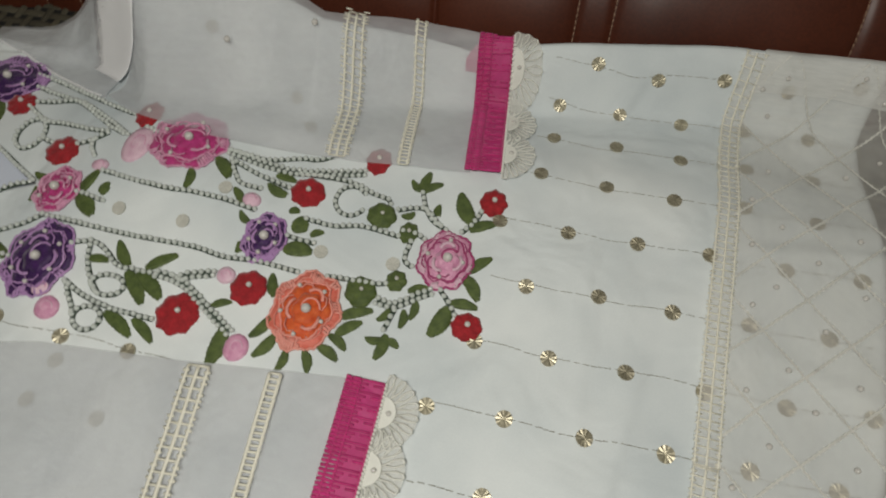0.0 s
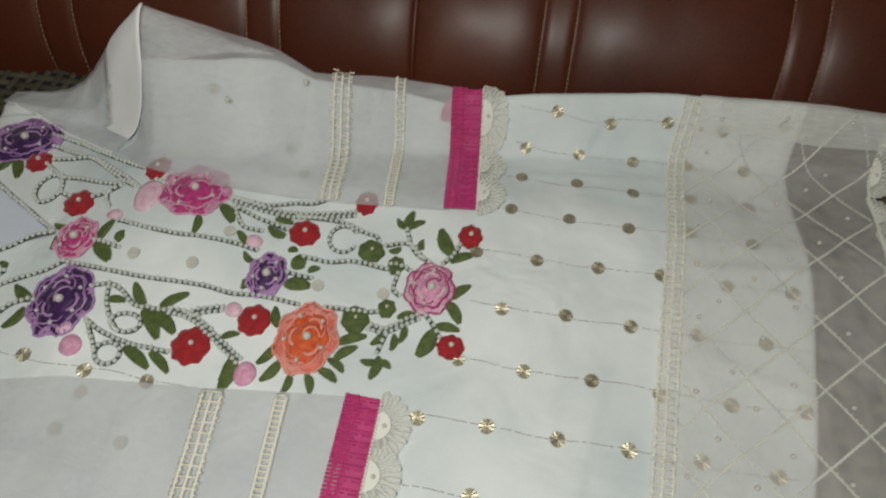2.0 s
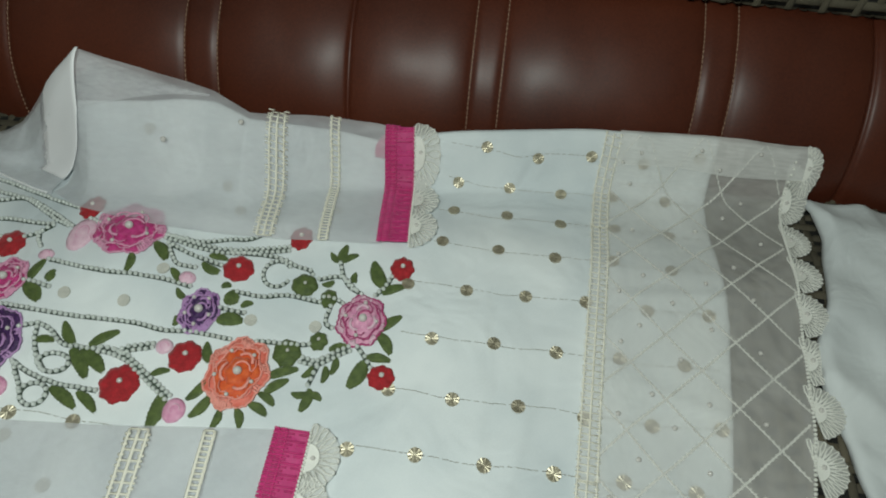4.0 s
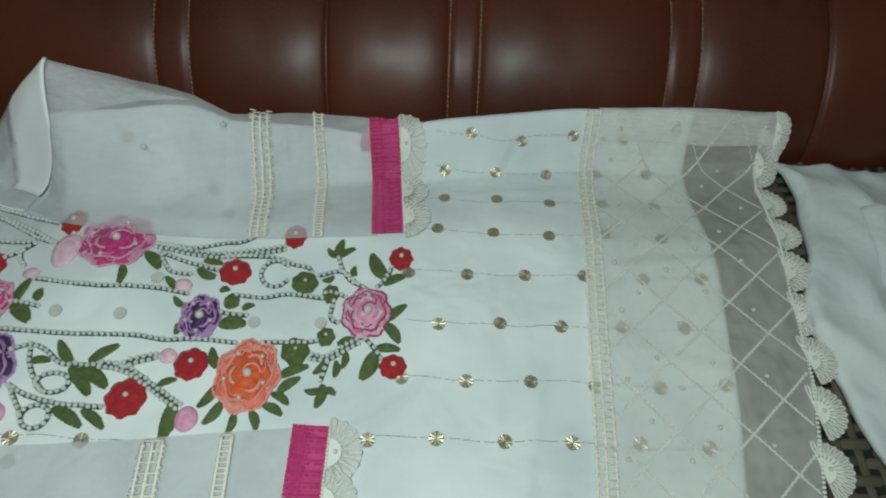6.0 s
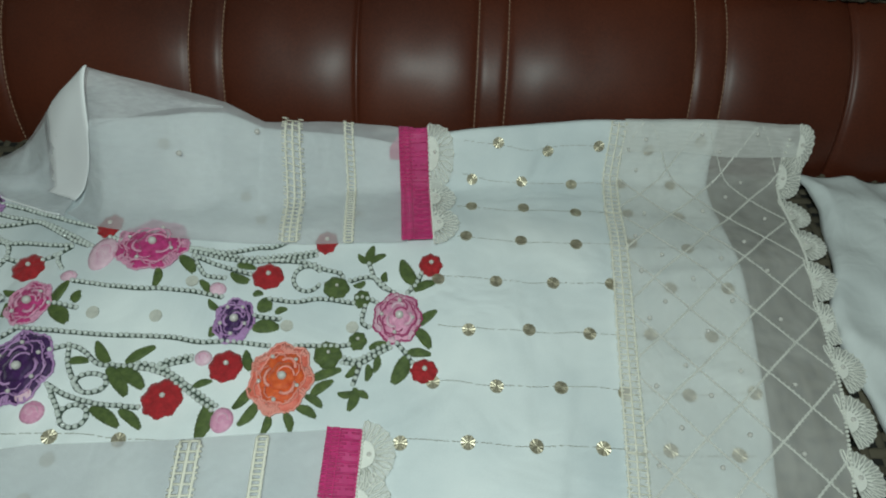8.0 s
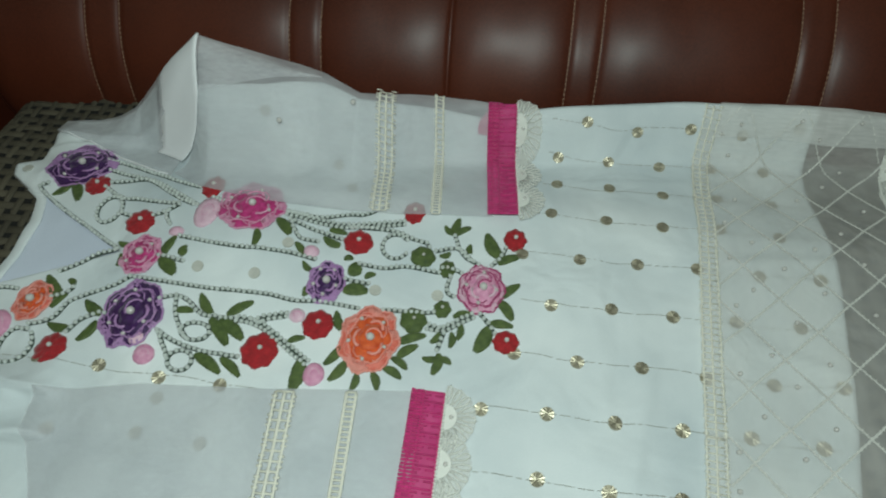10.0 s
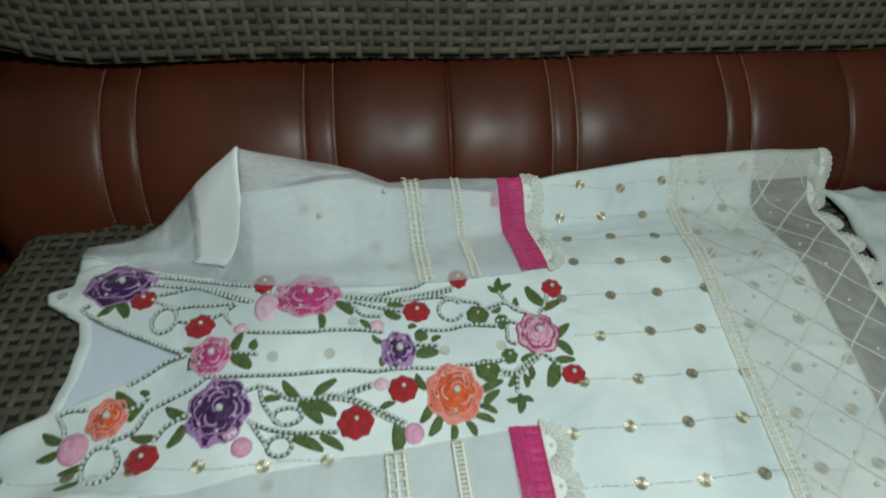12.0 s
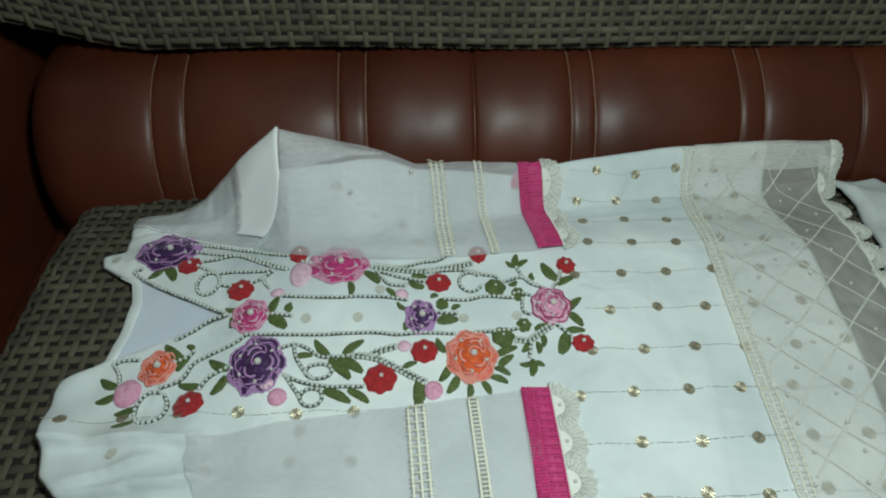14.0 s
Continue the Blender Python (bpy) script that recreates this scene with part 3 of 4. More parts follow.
ladder(-0.124, 0.086, -0.136, 0.222, 0.015, 0.0, 0.0062, True, LACE, "cream ladder lace band", 0.004, far=True)
ladder(-0.061, 0.090, -0.076, 0.239, 0.008, 0.0, 0.0042, False, LACE, "narrow cream lace band", 0.002, far=True)
ladder(-0.170, -0.131, -0.158, -0.325, 0.017, 0.0085, 0.0090, True, LACE, "cream ladder lace band", 0.003, 1.3)
ladder(-0.108, -0.124, -0.097, -0.325, 0.009, 0.0085, 0.0046, False, LACE, "narrow cream lace band", 0.0015, 1.25)
ladder(0.206, -0.325, 0.222, -0.120, 0.017, 0.0032, 0.0068, True, LACE, "cream ladder lace along the hem panel", 0.002, 0.75)
ladder(0.222, -0.120, 0.236, 0.160, 0.017, 0.0032, 0.0068, True, LACE, "cream ladder lace along the hem panel", 0.002, 0.75)
ladder(0.236, 0.160, 0.243, 0.258, 0.017, 0.0033, 0.0068, True, LACE, "cream ladder lace along the hem panel", 0.002, 0.75)


def cuff(x0, y0, x1, y1, width, label):
    """A crocheted band of two columns of tight stitches, on a woven ground."""
    line = straight(x0, y0, x1, y1, 0.0032)
    way = (line[-1] - line[0]).normalized()
    side = Vector((way.y, -way.x))
    if side.x < 0:
        side = -side
    ground = Shape().grid([[on(*(p + side * (width * q)), 0.0072 + h) for q, h in ((0, -0.002), (0.02, 0), (0.2, 0.0006), (0.40, 0))] for p in line])
    band = ground.make("cuff", MAGENTA, kurta, label)
    open_part = Shape().grid([[on(*(p + side * (width * q)), 0.0074) for q in (0.39, 0.7, 1.0)] for p in line])
    open_part.make("open_crochet", PINK_SHEER, band, "open pink crochet with pale gaps")
    s = Shape()
    for i, p in enumerate(line):
        for q0, q1 in ((0.02, 0.16), (0.19, 0.38)):
            j = random.uniform(-1, 1) * 0.0004
            s.tube(lift([p + side * (width * q0) + way * j, p + side * (width * (q0 + q1) / 2), p + side * (width * q1) - way * j], 0.0082), 0.0013, 5)
        for q0, q1 in (((0.40, 0.98),), ((0.40, 0.60), (0.72, 0.98)), ((0.40, 0.52),))[i % 3]:
            s.tube(lift([p + side * (width * q0), p + side * (width * (q0 + q1) / 2), p + side * (width * q1)], 0.0080), 0.0010, 5)
    for q in (0.175, 0.39, 0.98):
        s.tube(lift([p + side * (width * q) for p in line], 0.0084), 0.0010, 4)
    s.make("stitching", MAGENTA, band)
    length = (line[-1] - line[0]).length
    n = round(length / 0.043)
    for k in range(n):
        c = line[0] + way * (length * (k + 0.5) / n) + side * (width * 1.02)
        fan("cuff_lace", c, side, 0.030, 0.0068, rays=9)
    picot = Shape()
    for p in line:
        picot.ball(on(*(p + side * (width * 1.03)), 0.0080), 0.0016, 6, 4)
    picot.make("picot_edge", WHITE_LACE, band, "cream knotted picot edge")
    return band


def fan(name, c, out, r, up, rays=11, wide=1.0):
    """One scallop of lace: a solid half round, radial loops and a thin outer cord on a sheer ground."""
    across = Vector((-out.y, out.x))
    s = Shape()

    def spot(q, a, h=0.0):
        p = c + out * (r * q * math.cos(a)) + across * (r * wide * q * math.sin(a))
        return on(p.x, p.y, up + h)
    half = math.pi / 2
    s.grid([[spot(q, a, 0.0006) for a in np.linspace(-half, half, 13)] for q in (0.0, 0.2, 0.42)])
    for a in np.linspace(-half * 0.93, half * 0.93, rays):
        w = 0.42 * math.pi / rays
        s.tube([spot(0.44, a), spot(0.75, a - w * 0.8), spot(0.96, a - w * 0.5), spot(1.0, a), spot(0.96, a + w * 0.5), spot(0.75, a + w * 0.8), spot(0.44, a)], 0.0008, 4, 0.5)
    s.tube([spot(0.40, a) for a in np.linspace(-half, half, 15)], 0.0009, 4)
    ob = s.make(name, WHITE_LACE, kurta, "white scalloped lace fan")
    g = Shape().grid([[spot(q, a, -0.0008) for a in np.linspace(-half, half, 17)] for q in (0.02, 0.5, 1.0)])
    g.make("ground", LACE_GROUND, ob, "sheer ground")
    pearl(c + out * (r * 0.24), 0.0022, up, ob)
    return ob


PEARL_MESH = None


def pearl(p, r, up, parent):
    global PEARL_MESH
    if PEARL_MESH is None:
        ball = Shape().ball(Vector((0, 0, 0)), 1.0, 12, 8).make("pearl", PEARL)
        PEARL_MESH = ball.data
        bpy.data.objects.remove(ball)
    at = on(p[0], p[1], up + r * 0.7)
    return shared("pearl", PEARL_MESH, parent, Matrix.Translation(at) @ Matrix.Diagonal((r, r, r, 1)))


cuff(-0.004, 0.096, -0.018, 0.236, 0.034, "magenta crocheted cuff band")
cuff(-0.054, -0.113, -0.052, -0.325, 0.032, "magenta crocheted cuff band")

under = Shape().grid([[on(x, y, 0.0034) for x in (-0.0275 + 0.010 * q, -0.018, -0.008)] for y, q in ((0.210, 0.1), (0.213, 0.0), (0.218, 0.05), (0.222, 0.3), (0.226, 0.7), (0.230, 1.0))])
under.make("under_cuff", MAGENTA, kurta, "lower layer of the magenta cuff showing through")

fan("hem_lace", Vector((0.459, 0.248)), Vector((1, 0.1)).normalized(), 0.018, 0.0045)
y = 0.226
while y > -0.33:
    out = Vector((1, 0.08 if y > 0 else 0.2)).normalized()
    fan("hem_lace", Vector((lace_line(y), y)), out, 0.0285, 0.003, rays=13, wide=0.90)
    border = straight(lace_line(y + 0.026), y + 0.026, lace_line(y - 0.026), y - 0.026, 0.004)
    edge = Shape()
    for p in border:
        edge.ball(on(p.x, p.y, 0.0045), 0.0018, 6, 4)
    edge.make("border_cord", WHITE_LACE, kurta, "knotted white border cord")
    y -= 0.0515


def diamond_cords():
    for sign in (-1, 1):
        for k in range(-8, 16):
            pts = []
            for i in range(60):
                x = 0.230 + 0.215 * i / 59
                yy = (0.029 + sign * (x - 0.3615) - 0.067 * (k - 3)) / (1 + 0.062 * sign)
                if -0.325 < yy < top_edge(x) - 0.004 and net_inner(yy) + 0.012 < x < lace_line(yy):
                    wobble = 0.0022 * noise.noise((x * 22, yy * 22, k * 3.1 + sign))
                    pts.append(on(x, yy + wobble, 0.0031))
            if len(pts) > 3:
                s = Shape().tube(pts, 0.00085, 4, 0.3)
                for p, q in zip(pts, pts[1:]):
                    s.tube([p + (q - p) * 0.2 + Vector((0.0012, -0.0008 * sign, 0.0003)), p + (q - p) * 0.8 + Vector((-0.0012, 0.0008 * sign, 0.0003))], 0.00065, 4, 0.3)
                s.make("diamond_cord", DIAMOND, kurta, "white diamond embroidery cord", smooth=False)
    for x, yy in NET_PEARLS:
        pearl((x, yy), 0.0023, 0.0032, kurta)
    for k in range(6):
        for i in range(3):
            pearl((0.236 + 0.054 * i + 0.008 * (k % 2) - 0.006 * k, -0.165 - 0.033 * k), 0.0023, 0.0032, kurta)


NET_PEARLS = ((0.277, 0.246), (0.271, 0.226), (0.258, 0.239), (0.343, 0.252), (0.408, 0.254), (0.368, 0.242), (0.400, 0.221), (0.378, 0.199), (0.343, 0.171), (0.413, 0.163), (0.272, 0.161),
              (0.253, 0.119), (0.277, 0.093), (0.252, 0.071), (0.373, 0.118), (0.340, 0.091), (0.304, 0.062), (0.341, 0.039), (0.386, 0.078), (0.271, 0.034), (0.253, 0.015), (0.309, 0.003),
              (0.280, -0.035), (0.331, -0.039), (0.249, -0.057), (0.299, -0.064), (0.266, -0.096), (0.326, -0.100), (0.240, -0.131), (0.296, -0.130), (0.385, 0.020), (0.380, -0.050), (0.370, -0.115))
diamond_cords()


# ---- kurta: sequins ----
def sequin_mesh():
    """A faceted disc, creased like a fan from its middle."""
    s = Shape()
    r, n = 0.0066, 20
    s.v.append(Vector((0, 0, 0.0005)))
    for k in range(n):
        a = 2 * math.pi * k / n
        s.v.append(Vector((r * math.cos(a), r * math.sin(a), 0.0011 if k % 2 else 0.0005)))
    for k in range(n):
        a = 2 * math.pi * k / n
        s.v.append(Vector((r * math.cos(a), r * math.sin(a), -0.0006)))
    for k in range(n):
        a, b = 1 + k, 1 + (k + 1) % n
        s.f += [(0, a, b), (a, a + n, b + n, b)]
    ob = s.make("sequin", SEQUIN, None, smooth=False)
    mesh = ob.data
    bpy.data.objects.remove(ob)
    return mesh


SEQUIN_MESH = sequin_mesh()
VEILED_MESH = SEQUIN_MESH.copy()
VEILED_MESH.materials[0] = PALE_SEQUIN


def sequin(x, y, up=0.0012, size=1.0, mesh=SEQUIN_MESH, label=""):
    e = 0.004
    n = (on(x + e, y) - on(x - e, y)).cross(on(x, y + e) - on(x, y - e)).normalized()
    tilt = Vector((random.uniform(-0.12, 0.12), random.uniform(-0.12, 0.12), 0))
    turn = (n + tilt).to_track_quat("Z", "Y").to_matrix().to_4x4()
    m = Matrix.Translation(on(x, y, up)) @ turn @ Matrix.Rotation(random.uniform(0, 6.28), 4, "Z") @ Matrix.Scale(size, 4)
    shared("sequin", mesh, kurta, m, label)


def sequin_row(y, x0, count, left, right, step=0.0605, slope=0.0):
    for k in range(count):
        x = x0 + step * k
        sequin(x, y + slope * (x - x0) + random.uniform(-0.003, 0.003))
    s = Shape()
    a = left
    while a < right:
        b = min(a + random.uniform(0.003, 0.006), right)
        wav = 0.0016 * math.sin(a * 40) + 0.002 * noise.noise((a * 30, y * 50, 0))
        s.tube([on(a, y + slope * (a - x0) + wav, 0.0006), on(b, y + slope * (b - x0) + wav, 0.0008)], 0.00038, 4)
        a = b + random.choice((0.0004, 0.0008, 0.003))
    s.make("sequin_thread", THREAD, kurta, "thin grey stitched thread")


for sy, sx, n, left, right, slope in (
        (0.233, 0.101, 5, 0.06, 0.35, 0.055), (0.208, 0.072, 5, 0.06, 0.35, 0.02), (0.161, 0.072, 5, 0.055, 0.35, 0.0), (0.107, 0.066, 5, 0.045, 0.35, 0.0),
        (0.055, 0.038, 6, 0.04, 0.35, 0.0), (-0.003, 0.071, 5, 0.04, 0.35, 0.0), (-0.061, 0.038, 6, 0.03, 0.35, 0.0), (-0.118, 0.012, 6, 0.015, 0.33, 0.0),
        (-0.178, 0.067, 5, 0.01, 0.33, 0.0), (-0.236, 0.056, 5, 0.01, 0.31, 0.0), (-0.280, 0.069, 4, 0.01, 0.30, 0.0)):
    sequin_row(sy, sx, n, left, right, slope=slope)
sequin_row(-0.128, -0.548, 6, -0.57, -0.20, 0.0622, 0.0)
for sx, sy in ((-0.481, -0.169), (-0.381, -0.192), (-0.300, -0.184), (-0.237, -0.186), (-0.293, -0.150), (-0.300, -0.010), (-0.238, -0.010), (-0.184, 0.146), (-0.163, 0.120),
               (-0.272, 0.180), (-0.060, 0.140), (-0.212, 0.030), (-0.110, -0.010), (-0.045, -0.008), (-0.563, 0.105)):
    sequin(sx, sy, 0.0008, 0.95, VEILED_MESH, "dull pale sequin")
for sx, sy in ((-0.252, 0.168), (-0.170, 0.196)):
    pearl((sx, sy), 0.0032, sleeve_up(sx, sy), kurta)

# ---- kurta: embroidery ----
UP = 0.0016


def lobed(x, y, rx, ry, lobes, wave, z0, z1, turn=0.0, rings=4, curl=0.0, ragged=0.03):
    """A round petal sheet with a lobed rim."""
    s, rows = Shape(), []
    rim = []
    for q in np.linspace(0.0, 1.0, rings + 1):
        row = []
        for k in range(73):
            a = 2 * math.pi * k / 72 + turn
            w = 1 + wave * math.cos(lobes * a) + ragged * noise.noise((math.cos(a) * 3 + x * 90, math.sin(a) * 3 + y * 90, 0)) + 0.022 * q * math.sin(k * 2.4 + x * 700)
            p = (x + rx * q * w * math.cos(a), y + ry * q * w * math.sin(a))
            h = z0 + (z1 - z0) * (1 - q * q) + curl * q * q * math.sin(lobes * a) + 0.00022 * (k % 2) * (q > 0)
            row.append(on(*p, h))
            if q == 1.0:
                rim.append(on(*p, h))
        rows.append(row)
    rows.append([p - Vector((0, 0, z0 * 0.9)) for p in rows[-1]])
    s.grid(rows)
    return s, rim


def rose(x, y, rx, ry, outer, inner, line, label, pearls=4, turn=0.0, rim_mat=None):
    s, rim = lobed(x, y, rx, ry, 7, 0.055, UP, UP + 0.002, turn, 5, 0.0006, 0.06)
    flower = s.make("rose", outer, kurta, label)
    Shape().tube([p + Vector((0, 0, 0.0004 * (k % 2))) for k, p in enumerate(rim)], 0.0012, 5, 0.7).make("petal_edge", line, flower)
    satin, heart = Shape(), on(x, y, UP + 0.0016)
    for k in range(0, 72):
        w = noise.noise((2.2 * math.cos(k / 11.46) + x * 60, 2.2 * math.sin(k / 11.46) + y * 60, 1.3))
        if w > 0.02:
            p = rim[k]
            q = p + (heart - p) * (0.10 + 0.45 * min(0.5, w) + 0.05 * math.sin(k * 2.7)) + Vector((0, 0, 0.0010))
            satin.tube([p, (p + q) / 2 + Vector((0, 0, 0.0007)), q], 0.0013, 5, 0.5)
    satin.make("satin_stitch", rim_mat or line, flower, kind="stuff")
    t, rim = lobed(x + rx * 0.03, y, rx * 0.74, ry * 0.74, 6, 0.06, UP + 0.0022, UP + 0.004, turn + 0.6, 4, 0.0008)
    t.make("petal_layer", inner, flower)
    Shape().tube(rim, 0.0009, 5).make("petal_edge", line, flower)
    u, rim = lobed(x + rx * 0.08, y, rx * 0.42, ry * 0.42, 6, 0.07, UP + 0.0042, UP + 0.0058, turn + 1.4, 3, 0.0006)
    u.make("petal_layer", inner, flower)
    curl = [on(x + rx * 0.08 + rx * (0.40 - 0.035 * k) * math.cos(turn + k * 0.42), y + ry * (0.40 - 0.035 * k) * math.sin(turn + k * 0.42), UP + 0.0055) for k in range(8)]
    Shape().tube(curl, 0.0010, 5).make("petal_edge", line, flower)
    for k in range(3):
        a = turn + 2 * math.pi * k / 3 + 1.1
        arc = [on(x + rx * (0.08 + q * math.cos(a + b)), y + ry * q * math.sin(a + b), UP + 0.0052) for q, b in ((0.46, -0.6), (0.53, -0.3), (0.56, 0.0), (0.53, 0.3), (0.46, 0.6))]
        Shape().tube(arc, 0.0015, 6, 0.5).make("petal_edge", rim_mat or line, flower)
    for k in range(5):
        a = turn + 2 * math.pi * k / 5 + 0.3
        fold = [on(x + rx * q * math.cos(a + b), y + ry * q * math.sin(a + b), UP + h) for q, b, h in ((0.50, -0.35, 0.0042), (0.62, -0.1, 0.0045), (0.66, 0.2, 0.0045), (0.58, 0.45, 0.0042))]
        Shape().tube(fold, 0.0007, 4).make("petal_edge", line, flower)
    for k in range(7):
        a = turn + 2 * math.pi * k / 7 + 0.9
        fold = [on(x + rx * q * math.cos(a + b), y + ry * q * math.sin(a + b), UP + h) for q, b, h in ((0.72, -0.34, 0.0034), (0.84, -0.15, 0.0026), (0.86, 0.14, 0.0026), (0.76, 0.36, 0.0032))]
        Shape().tube(fold, 0.0006, 4).make("petal_edge", line, flower)
    pearl((x + rx * 0.1, y - ry * 0.02), 0.0043, UP + 0.005, flower)
    for k in range(pearls):
        a = turn + 2 * math.pi * k / max(1, pearls) + 0.8
        pearl((x + rx * 0.66 * math.cos(a), y + ry * 0.66 * math.sin(a)), 0.0021, UP + 0.003, flower)
    return flower


def felt_flower(x, y, rx, ry, mat, label, lobes=8, bead=0.0026, name="felt_flower"):
    s, rim = lobed(x, y, rx, ry, lobes, 0.05, UP + 0.0004, UP + 0.002, x * 40, 4, 0.0005, 0.05)
    flower = s.make(name, mat, kurta, label)
    pearl((x + rx * 0.06, y + ry * 0.12), bead, UP + 0.002, flower)
    return flower


def bud(x, y, rx, ry, mat=PINK, label="pale pink satin-stitched bud"):
    s, rim = lobed(x, y, rx, ry, 3, 0.02, UP, UP + 0.0022, 0, 4)
    b = s.make("bud", mat, kurta, label)
    curl = [on(x + rx * 0.6 * (1 - k / 16) * math.cos(k * 0.55), y + ry * 0.6 * (1 - k / 16) * math.sin(k * 0.55), UP + 0.0018) for k in range(14)]
    Shape().tube(curl, 0.0005, 4).make("stitching", PALE_PINK if mat is PINK else PINK, b)
    return b


def leaf(x0, y0, x1, y1, width=0.0, mat=LEAF):
    """A satin-stitched leaf from its stem to its tip, with a sunk midrib."""
    s, rows = Shape(), []
    a, b = Vector((x0, y0)), Vector((x1, y1))
    side = Vector((-(b - a).y, (b - a).x)).normalized()
    w = width or max(0.0042, (b - a).length * 0.24)
    for i in range(17):
        t = i / 16
        half = w * (max(0.0, math.sin(math.pi * (0.05 + 0.91 * t))) ** 0.55) * (1.0 - 0.25 * t + 0.10 * (i % 2)) + 0.0004 * noise.noise((x0 * 90, t * 9, y0 * 90))
        mid = a + (b - a) * t + side * (0.0016 * math.sin(math.pi * t))
        rows.append([on(*(mid + side * (half * q)), UP * 0.6 + h) for q, h in ((-1, -0.0012), (-0.8, 0.0004 + 0.0003 * (i % 2)), (-0.4, 0.0011 + 0.0004 * (i % 2)), (0, 0.0004), (0.4, 0.0011 + 0.0004 * (i % 2)), (0.8, 0.0004 + 0.0003 * (i % 2)), (1, -0.0012))])
    return s.grid(rows).make("leaf", mat, kurta)


BEAD_MESH = None


def strand(points, double=False):
    """A dark flat cord sewn with small round beads."""
    global BEAD_MESH
    if BEAD_MESH is None:
        ball = Shape().ball(Vector((0, 0, 0)), 0.00235, 10, 7).make("bead", BEAD)
        BEAD_MESH = ball.data
        bpy.data.objects.remove(ball)
    line = spline(points, 0.0026)
    s = Shape().tube(lift(line, UP * 0.5), 0.0038 if double else 0.0023, 8, 0.34 if double else 0.5)
    cord = s.make("bead_cord", CORD, kurta, "dark green cord sewn with pearly beads")
    along = spline(points, 0.0057)
    for i, p in enumerate(along):
        q = along[min(i + 1, len(along) - 1)] - along[max(i - 1, 0)]
        n = Vector((-q.y, q.x)).normalized() if q.length > 0 else Vector((0, 1))
        for k in ((-0.5, 0.5) if double else (0,)):
            c = p + n * (k * 0.0048 + random.uniform(-0.0006, 0.0006)) + (q * 0.12 if k > 0 else q * 0)
            shared("bead", BEAD_MESH, cord, Matrix.Translation(on(c.x, c.y, UP + 0.0009)))
    return cord


def loop(x, y, rx, ry, a0=0.0, a1=360.0):
    strand([(x + rx * math.cos(math.radians(a)), y + ry * math.sin(math.radians(a))) for a in np.linspace(a0, a1, 9)])


PURPLE_LABEL, MAGENTA_LABEL = "deep purple embroidered rose with lilac edges", "hot pink embroidered rose with pale edges"
rose(-0.498, 0.118, 0.041, 0.034, PURPLE, PURPLE, LILAC, PURPLE_LABEL, 4, 0.4)
rose(-0.350, -0.070, 0.031, 0.036, PURPLE, PURPLE, LILAC, PURPLE_LABEL, 6, 0.9)
rose(-0.162, -0.009, 0.0185, 0.0235, PURPLE, PURPLE, LILAC, "small purple embroidered rose with lilac edges", 5, 0.2)
rose(-0.105, -0.066, 0.0285, 0.0355, CORAL, ORANGE, PEACH, "orange embroidered rose with coral petals", 5, 0.1)
rose(-0.463, -0.067, 0.0195, 0.0225, CORAL, ORANGE, PEACH, "small orange embroidered rose with coral rim", 0, 1.1)
rose(-0.266, 0.072, 0.037, 0.033, HOT_PINK, HOT_PINK, PINK, MAGENTA_LABEL, 4, 0.5)
rose(-0.368, -0.002, 0.0215, 0.0240, HOT_PINK, HOT_PINK, PINK, "small hot pink embroidered rose", 2, 0.0)
rose(-0.001, 0.004, 0.0235, 0.0275, PINK, PINK, ROSE_LINE, "soft pink embroidered rose with magenta outlines", 4, 0.7, PALE_PINK)
for fx, fy, fa, fb in ((-0.463, 0.088, 0.015, 0.014), (-0.387, 0.040, 0.0165, 0.016), (-0.417, -0.116, 0.0165, 0.016), (-0.320, 0.096, 0.0125, 0.016), (-0.139, 0.044, 0.0158, 0.0145),
                       (-0.159, -0.057, 0.0156, 0.0158), (-0.209, -0.092, 0.0182, 0.0180), (-0.085, 0.092, 0.0115, 0.0145), (0.029, 0.069, 0.0121, 0.0138), (0.029, -0.051, 0.0128, 0.012)):
    felt_flower(fx, fy, fa, fb, RED, "flat red felt flower with one pearl")
for fx, fy, fa, fb in ((-0.065, -0.039, 0.0135, 0.0138), (-0.067, 0.036, 0.0132, 0.0125), (-0.038, -0.023, 0.0088, 0.0095), (-0.039, 0.024, 0.0085, 0.0105)):
    felt_flower(fx, fy, fa, fb, LEAF, "round olive green felt flower with one pearl", 7, 0.0018)
for fx, fy, fa, fb in ((-0.489, -0.097, 0.0149, 0.0165), (-0.322, -0.110, 0.0104, 0.0102), (-0.150, -0.109, 0.0102, 0.0115)):
    bud(fx, fy, fa, fb, PINK)
for fx, fy, fa, fb in ((-0.313, 0.058, 0.0140, 0.0210), (-0.185, 0.024, 0.0080, 0.0070), (-0.182, -0.050, 0.0080, 0.0075), (-0.339, 0.030, 0.0088, 0.0060), (-0.335, -0.094, 0.009, 0.008)):
    bud(fx, fy, fa, fb, PALE_PINK, "very pale pink embroidered petal")

